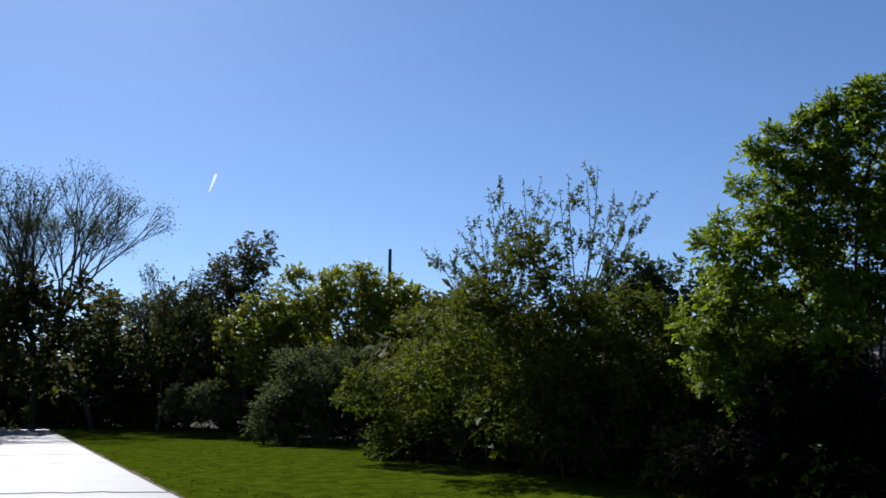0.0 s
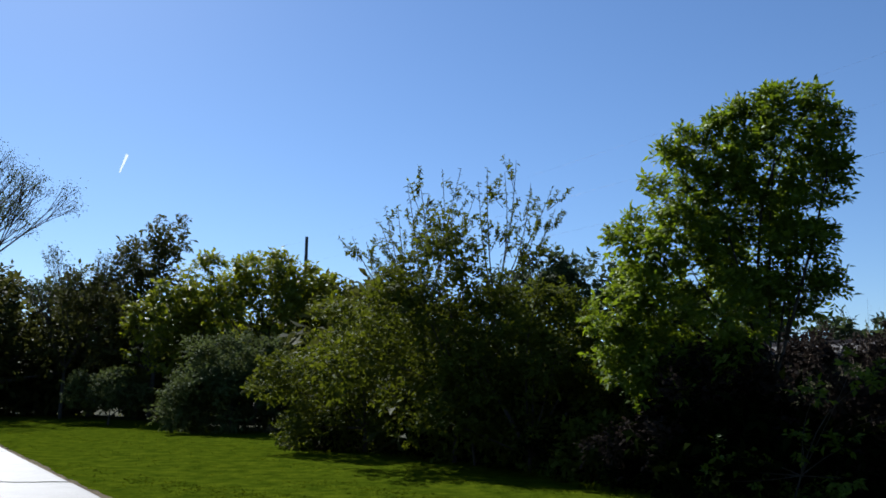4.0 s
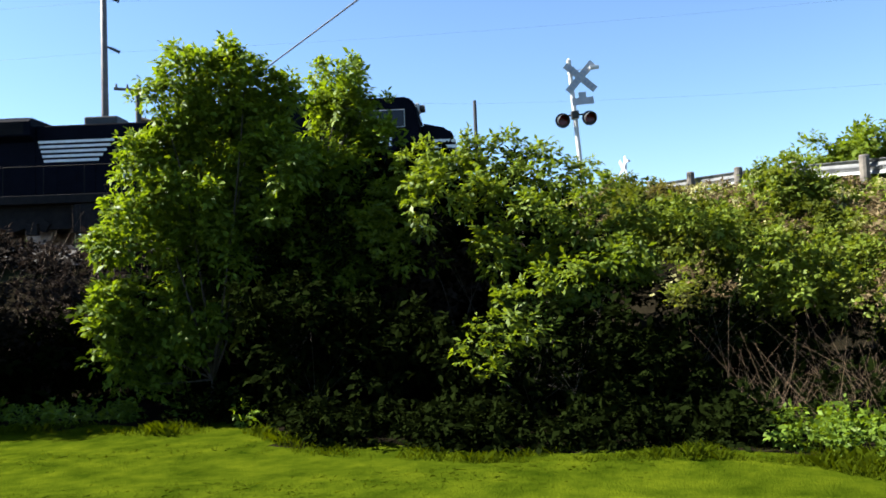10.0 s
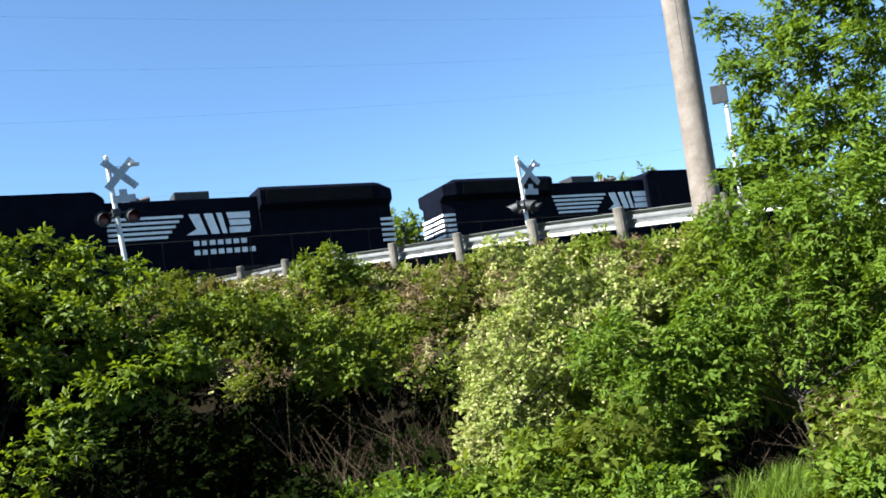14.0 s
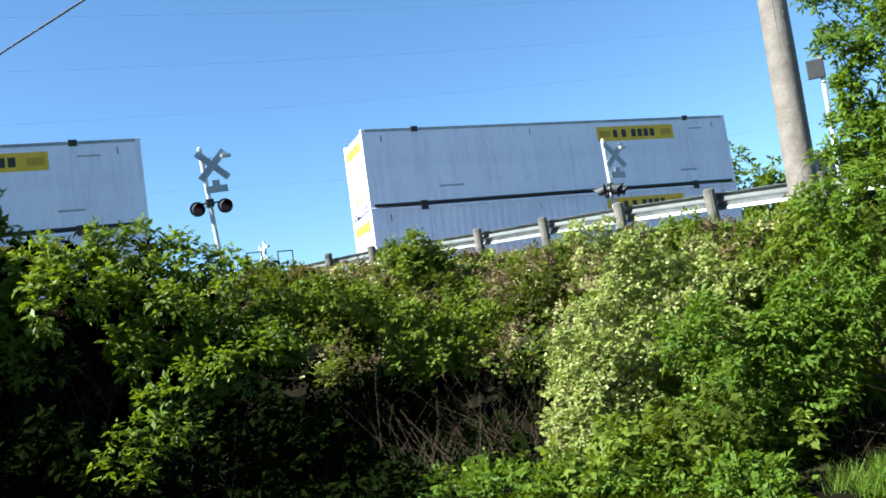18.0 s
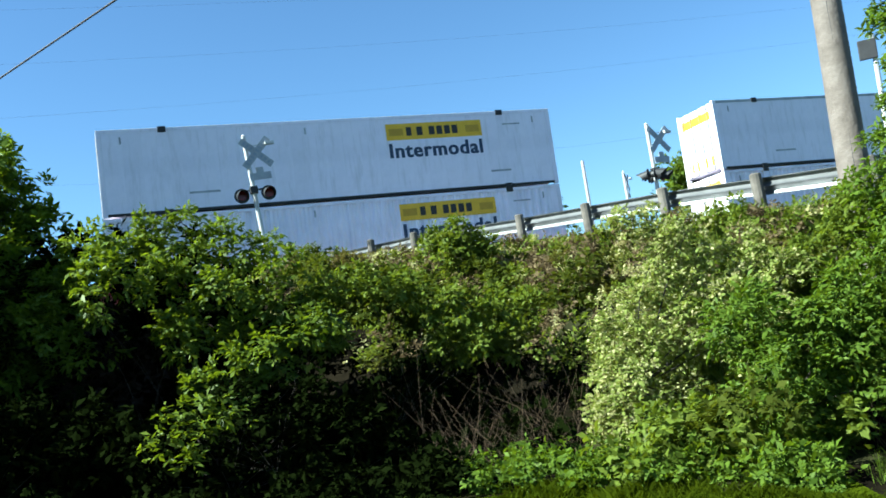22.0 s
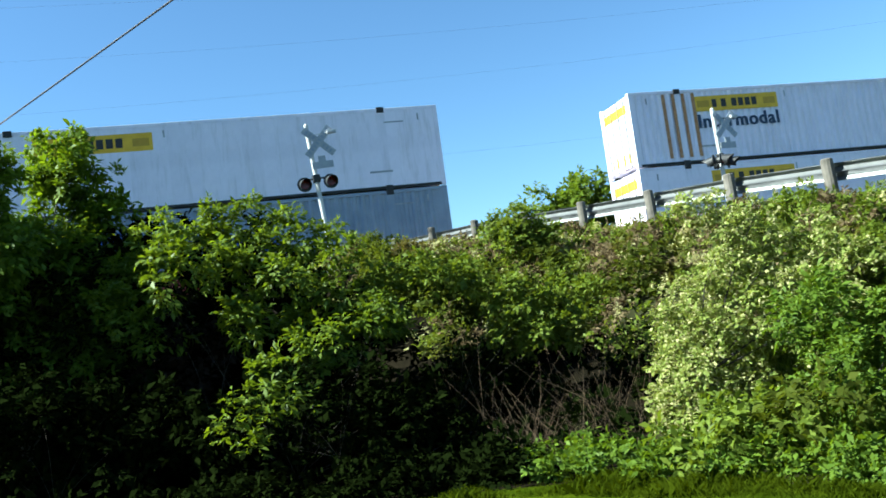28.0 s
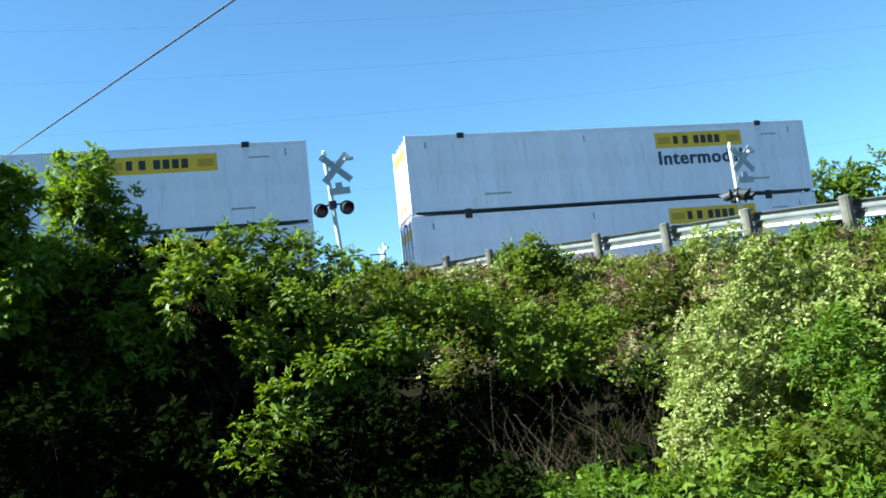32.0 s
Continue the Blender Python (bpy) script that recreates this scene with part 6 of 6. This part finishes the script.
def dead_stems(n, az0, az1, d0, d1, h, lean, label):
    """Bare dry stems, each a thin rod that arches over to one side."""
    x, y = scatter(n, az0, az1, d0, d1)
    foot = np.stack([x, y, land(x, y) - 0.05], 1)
    a = RNG.normal(0, lean, (n, 3))
    a[:, 2] = 1
    hh = (h * RNG.uniform(0.4, 1.25, n))[:, None]
    bow = RNG.normal(0, 0.55, (n, 3)) - np.array([0, 0, 0.35])
    r = (0.0016 + 0.00022 * np.hypot(x, y)) * RNG.uniform(0.5, 1.3, n)
    v = np.empty((n, 5, 3, 3))
    for j in range(5):
        f = j / 4
        c = foot + unit(a) * hh * f + bow * hh * f * f * 0.6
        for k in range(3):
            v[:, j, k] = c + np.stack([np.cos(k * 2.1) * r, np.sin(k * 2.1) * r, 0.4 * r * (k - 1)], 1) * (1 - 0.7 * f)
    q = np.arange(n)[:, None] * 15
    f = np.concatenate([q + np.array([j * 3 + k, j * 3 + (k + 1) % 3, j * 3 + 3 + (k + 1) % 3, j * 3 + 3 + k]) for j in range(4) for k in range(3)])
    stuff("dry_stems", raw_mesh("dry_stems", v.reshape(-1, 3), f), M_TWIG, label, "dry stems")


dead_stems(380, 78.5, 90, 9.9, 12.6, 1.2, 0.7, "brown dry stems at the foot of the bank")
dead_stems(200, 104, 113, 9.0, 10.4, 1.0, 0.5, "brown dry stems at the foot of the bank")
dead_stems(60, 112, 117, 7.4, 9.0, 0.9, 0.8, "pale dry stems fallen over the long grass")
dead_stems(1200, 14, 46, 22.0, 34.0, 1.5, 0.4, "brown dry stems on the track bank")


def far_row(name, label, spec, mat, leaf):
    """A distant tree: (heading, distance, crown middle height, radius)."""
    for az, d, h, r in spec:
        lumps = [(random.uniform(-0.7, 0.7) * r, h - r * 0.2 + random.uniform(-0.5, 0.5) * r, r * random.uniform(0.45, 0.75)) for k in range(7)] + [(0, h * 0.5, r * 0.7), (r * 0.6, h * 0.45, r * 0.6), (-r * 0.6, h * 0.45, r * 0.6)]
        plant(name, label, "tree", az, d, lumps, mat, leaf, 0.8, 16, 0.15, group="distant trees", backs=False)


far_row("tree", "distant rounded green tree beyond the track", [(13.6, 75, 11.5, 3.4), (16.5, 72, 10.0, 3.0), (11.0, 78, 9.5, 3.2), (5.5, 80, 8.5, 3.6), (20, 70, 8, 3.5), (25, 68, 7, 3.2)], L_FAR, 0.65)
far_row("tree", "distant green tree beyond the track", [(31.5, 60, 5.6, 1.9), (33.8, 62, 6.0, 1.7), (36.0, 58, 5.4, 1.6), (38.6, 60, 6.0, 1.6), (41, 57, 6, 2), (45, 55, 6, 2), (49, 55, 5.5, 2)], L_FAR, 0.5)
far_row("tree", "small bright green tree beyond the crossing", [(89.0, 47, 7.6, 2.0), (86.3, 47, 7.0, 2.3), (83.5, 47, 6.4, 2.2), (81, 47, 6.0, 1.7), (99.6, 44, 7.6, 1.9), (102.6, 45, 7.6, 2.0), (78.4, 48, 5.0, 1.2), (80, 48, 5.6, 1.2), (106, 45, 6.5, 1.8)], L_BOXELDER, 0.27)
far_row("tree", "dark tree in the hedge beside the drive", [(-29.5, 66, 8, 4.5), (-20, 68, 6.5, 3.5), (-16.5, 62, 6.5, 3.2), (-10, 60, 6.5, 3.0), (-3, 56, 6.5, 3.0), (1, 50, 6, 2.8), (3, 42, 5, 2.4)], L_HEDGE, 0.55)


def far_wood():
    az = radians(random.uniform(-42, 14))
    d = random.uniform(105, 125)
    return math.sin(az) * d, math.cos(az) * d


leaves_of(bank_lumps(60, far_wood, 2.0, 3.6, 0.45), 0.8, 1.0, 9, L_HEDGE, "far_wood", "dark low wood closing the far side of the meadow", "wood")


def twiggy_tree(az, d, height, spread, label, leaves=None, r=0.2, forks=5, density=0, leaf=0.014):
    """An open tree: forking limbs and twigs, few leaves."""
    x, y, z = at(az, d)
    T = thing("tree", pose(x, y, z - 0.1, 0, 0, 0), label, "tree")
    bm = B()
    tips = []

    rnd = random.Random(int(d * 10 + height))

    def grow(p, direction, length, rad, level):
        q = p + direction * length
        tube(bm, p, q, rad, rad * 0.75, n=6 if level < 3 else 4)
        if level >= forks:
            tips.append(q)
            return
        wide = spread * (1.15 if level < 2 else 0.9)
        for k in range(3 if level else 5):
            turn = k * 2.4 + rnd.uniform(-0.5, 0.5)
            dv = (direction + Vector((math.cos(turn) * wide * rnd.uniform(0.3, 1), math.sin(turn) * wide * rnd.uniform(0.3, 1), rnd.uniform(-0.15, 0.25)))).normalized()
            grow(q, dv, length * rnd.uniform(0.62, 0.86), rad * 0.62, level + 1)
        if level > 1:
            tips.append(q)
    grow(Vector((0, 0, 0)), Vector((0, 0, 1)), height * 0.24, r, 0)
    part("trunk", bm, M_BARK, T)
    if leaves:
        P = np.array([t[:] for t in tips])
        P = (P[:, None, :] + RNG.normal(0, 1, (len(P), density, 3)) * height * 0.013).reshape(-1, 3)
        mesh_part("crown", leaf_mesh("crown", P, unit(RNG.normal(0, 1, P.shape)), height * leaf), leaves, T)
    return T


twiggy_tree(-25.2, 62, 18.5, 0.68, "tall open tree with dark limbs and sparse new leaves", L_PALE, 0.26, 6, 11, 0.007)
twiggy_tree(-18.0, 58, 12.5, 0.5, "slender sparse tree with fine twigs", L_FAR, 0.12, 5, 4)
twiggy_tree(37.2, 62, 7.0, 0.7, "small bare tree beyond the track", None, 0.1, 4)


def shoots(az, el, d, tips, leaves, label):
    """A fan of upright leafy shoots from one foot; tips: (heading, elevation) of their ends."""
    x, y, z = at(az, d)
    foot = Vector((0, 0, 1.6 + d * math.tan(radians(el)) - z))
    T = thing("tree", pose(x, y, z - 0.1, 0, 0, 0), label, "tree")
    bm, P, O = B(), [], []
    tube(bm, (0, 0, 0), foot, 0.05, 0.035, n=7)

    def shoot(a, b, r, tufts, bow):
        prev, n = a, 8
        side = Vector((random.uniform(-1, 1), random.uniform(-1, 1), 0)) * 0.05 * (b - a).length
        for k in range(1, n + 1):
            f = k / n
            q = a.lerp(b, f) + side * math.sin(f * math.pi) + Vector((b.x - a.x, b.y - a.y, 0)) * bow * math.sin(f * math.pi)
            tube(bm, prev, q, r * (1.1 - 0.8 * (k - 1) / n), r * (1.1 - 0.8 * f), n=5)
            if k > n - tufts:
                for j in range(random.randint(4, 8)):
                    P.append(tuple(q.lerp(prev, random.random())))
                    O.append((random.gauss(0, 1), random.gauss(0, 1), random.gauss(0.5, 0.7)))
            prev = q
    for ta, te in tips:
        dd = d + random.uniform(-0.4, 0.4)
        b = Vector(sky_point(ta, te, dd)) - Vector((x, y, z - 0.1))
        shoot(foot, b, 0.022, 5, 0.15)
        for k in range(5):
            a = foot.lerp(b, random.uniform(0.35, 0.85)) + Vector((b.x, b.y, 0)) * 0.1
            v = (b - foot).normalized() + Vector((random.uniform(-1, 1), random.uniform(-1, 1), random.uniform(-0.2, 0.4))) * 0.9
            shoot(a, a + v * random.uniform(0.35, 0.8), 0.009, 6, 0.05)
    part("trunk", bm, M_BARK, T)
    mesh_part("crown", leaf_mesh("crown", np.array(P), unit(np.array(O)), 0.13, narrow=0.42), leaves, T)


shoots(4.4, 4.4, 24.5, ((-0.6, 10.6), (3.1, 14.1), (3.8, 15.1), (5.5, 15.2), (6.8, 15.3), (1.6, 12.7), (1.4, 11.3), (0.4, 10.2), (7.8, 13.5), (4.6, 13.6), (6.2, 13.2), (2.5, 12.6)), L_MID, "shrubby tree with upright leafy shoots above the thicket")
shoots(9.1, 6.2, 24.0, ((8.6, 15.3), (10.6, 15.8), (13.1, 14.0), (11.6, 14.3), (13.2, 12.4), (12.5, 10.6), (9.8, 15.0), (8.0, 14.4), (12.0, 11.5)), L_MID, "open sapling with upright leafy twigs")


def contrail():
    a, b = Vector(sky_point(-15.38, 14.85, 2500)), Vector(sky_point(-15.75, 13.7, 2500))
    bm = B()
    tube(bm, a, b, 4.0, 1.6, n=8)
    tagged(part("contrail", bm, M_TRAILGLOW), "short white vapour trail in the blue sky", "vapour trail")


# Emission stands in for sunlight scattered by the vapour.
M_TRAILGLOW = glow("vapour", (0.95, 0.95, 0.95), 0.4)
contrail()


# ---- what moves ----
def motions():
    for ob, u, z, back in MOVERS:
        walk(ob, [(t, train_pose(u, t, z, back)) for t in range(0, 33, 2)])


motions()
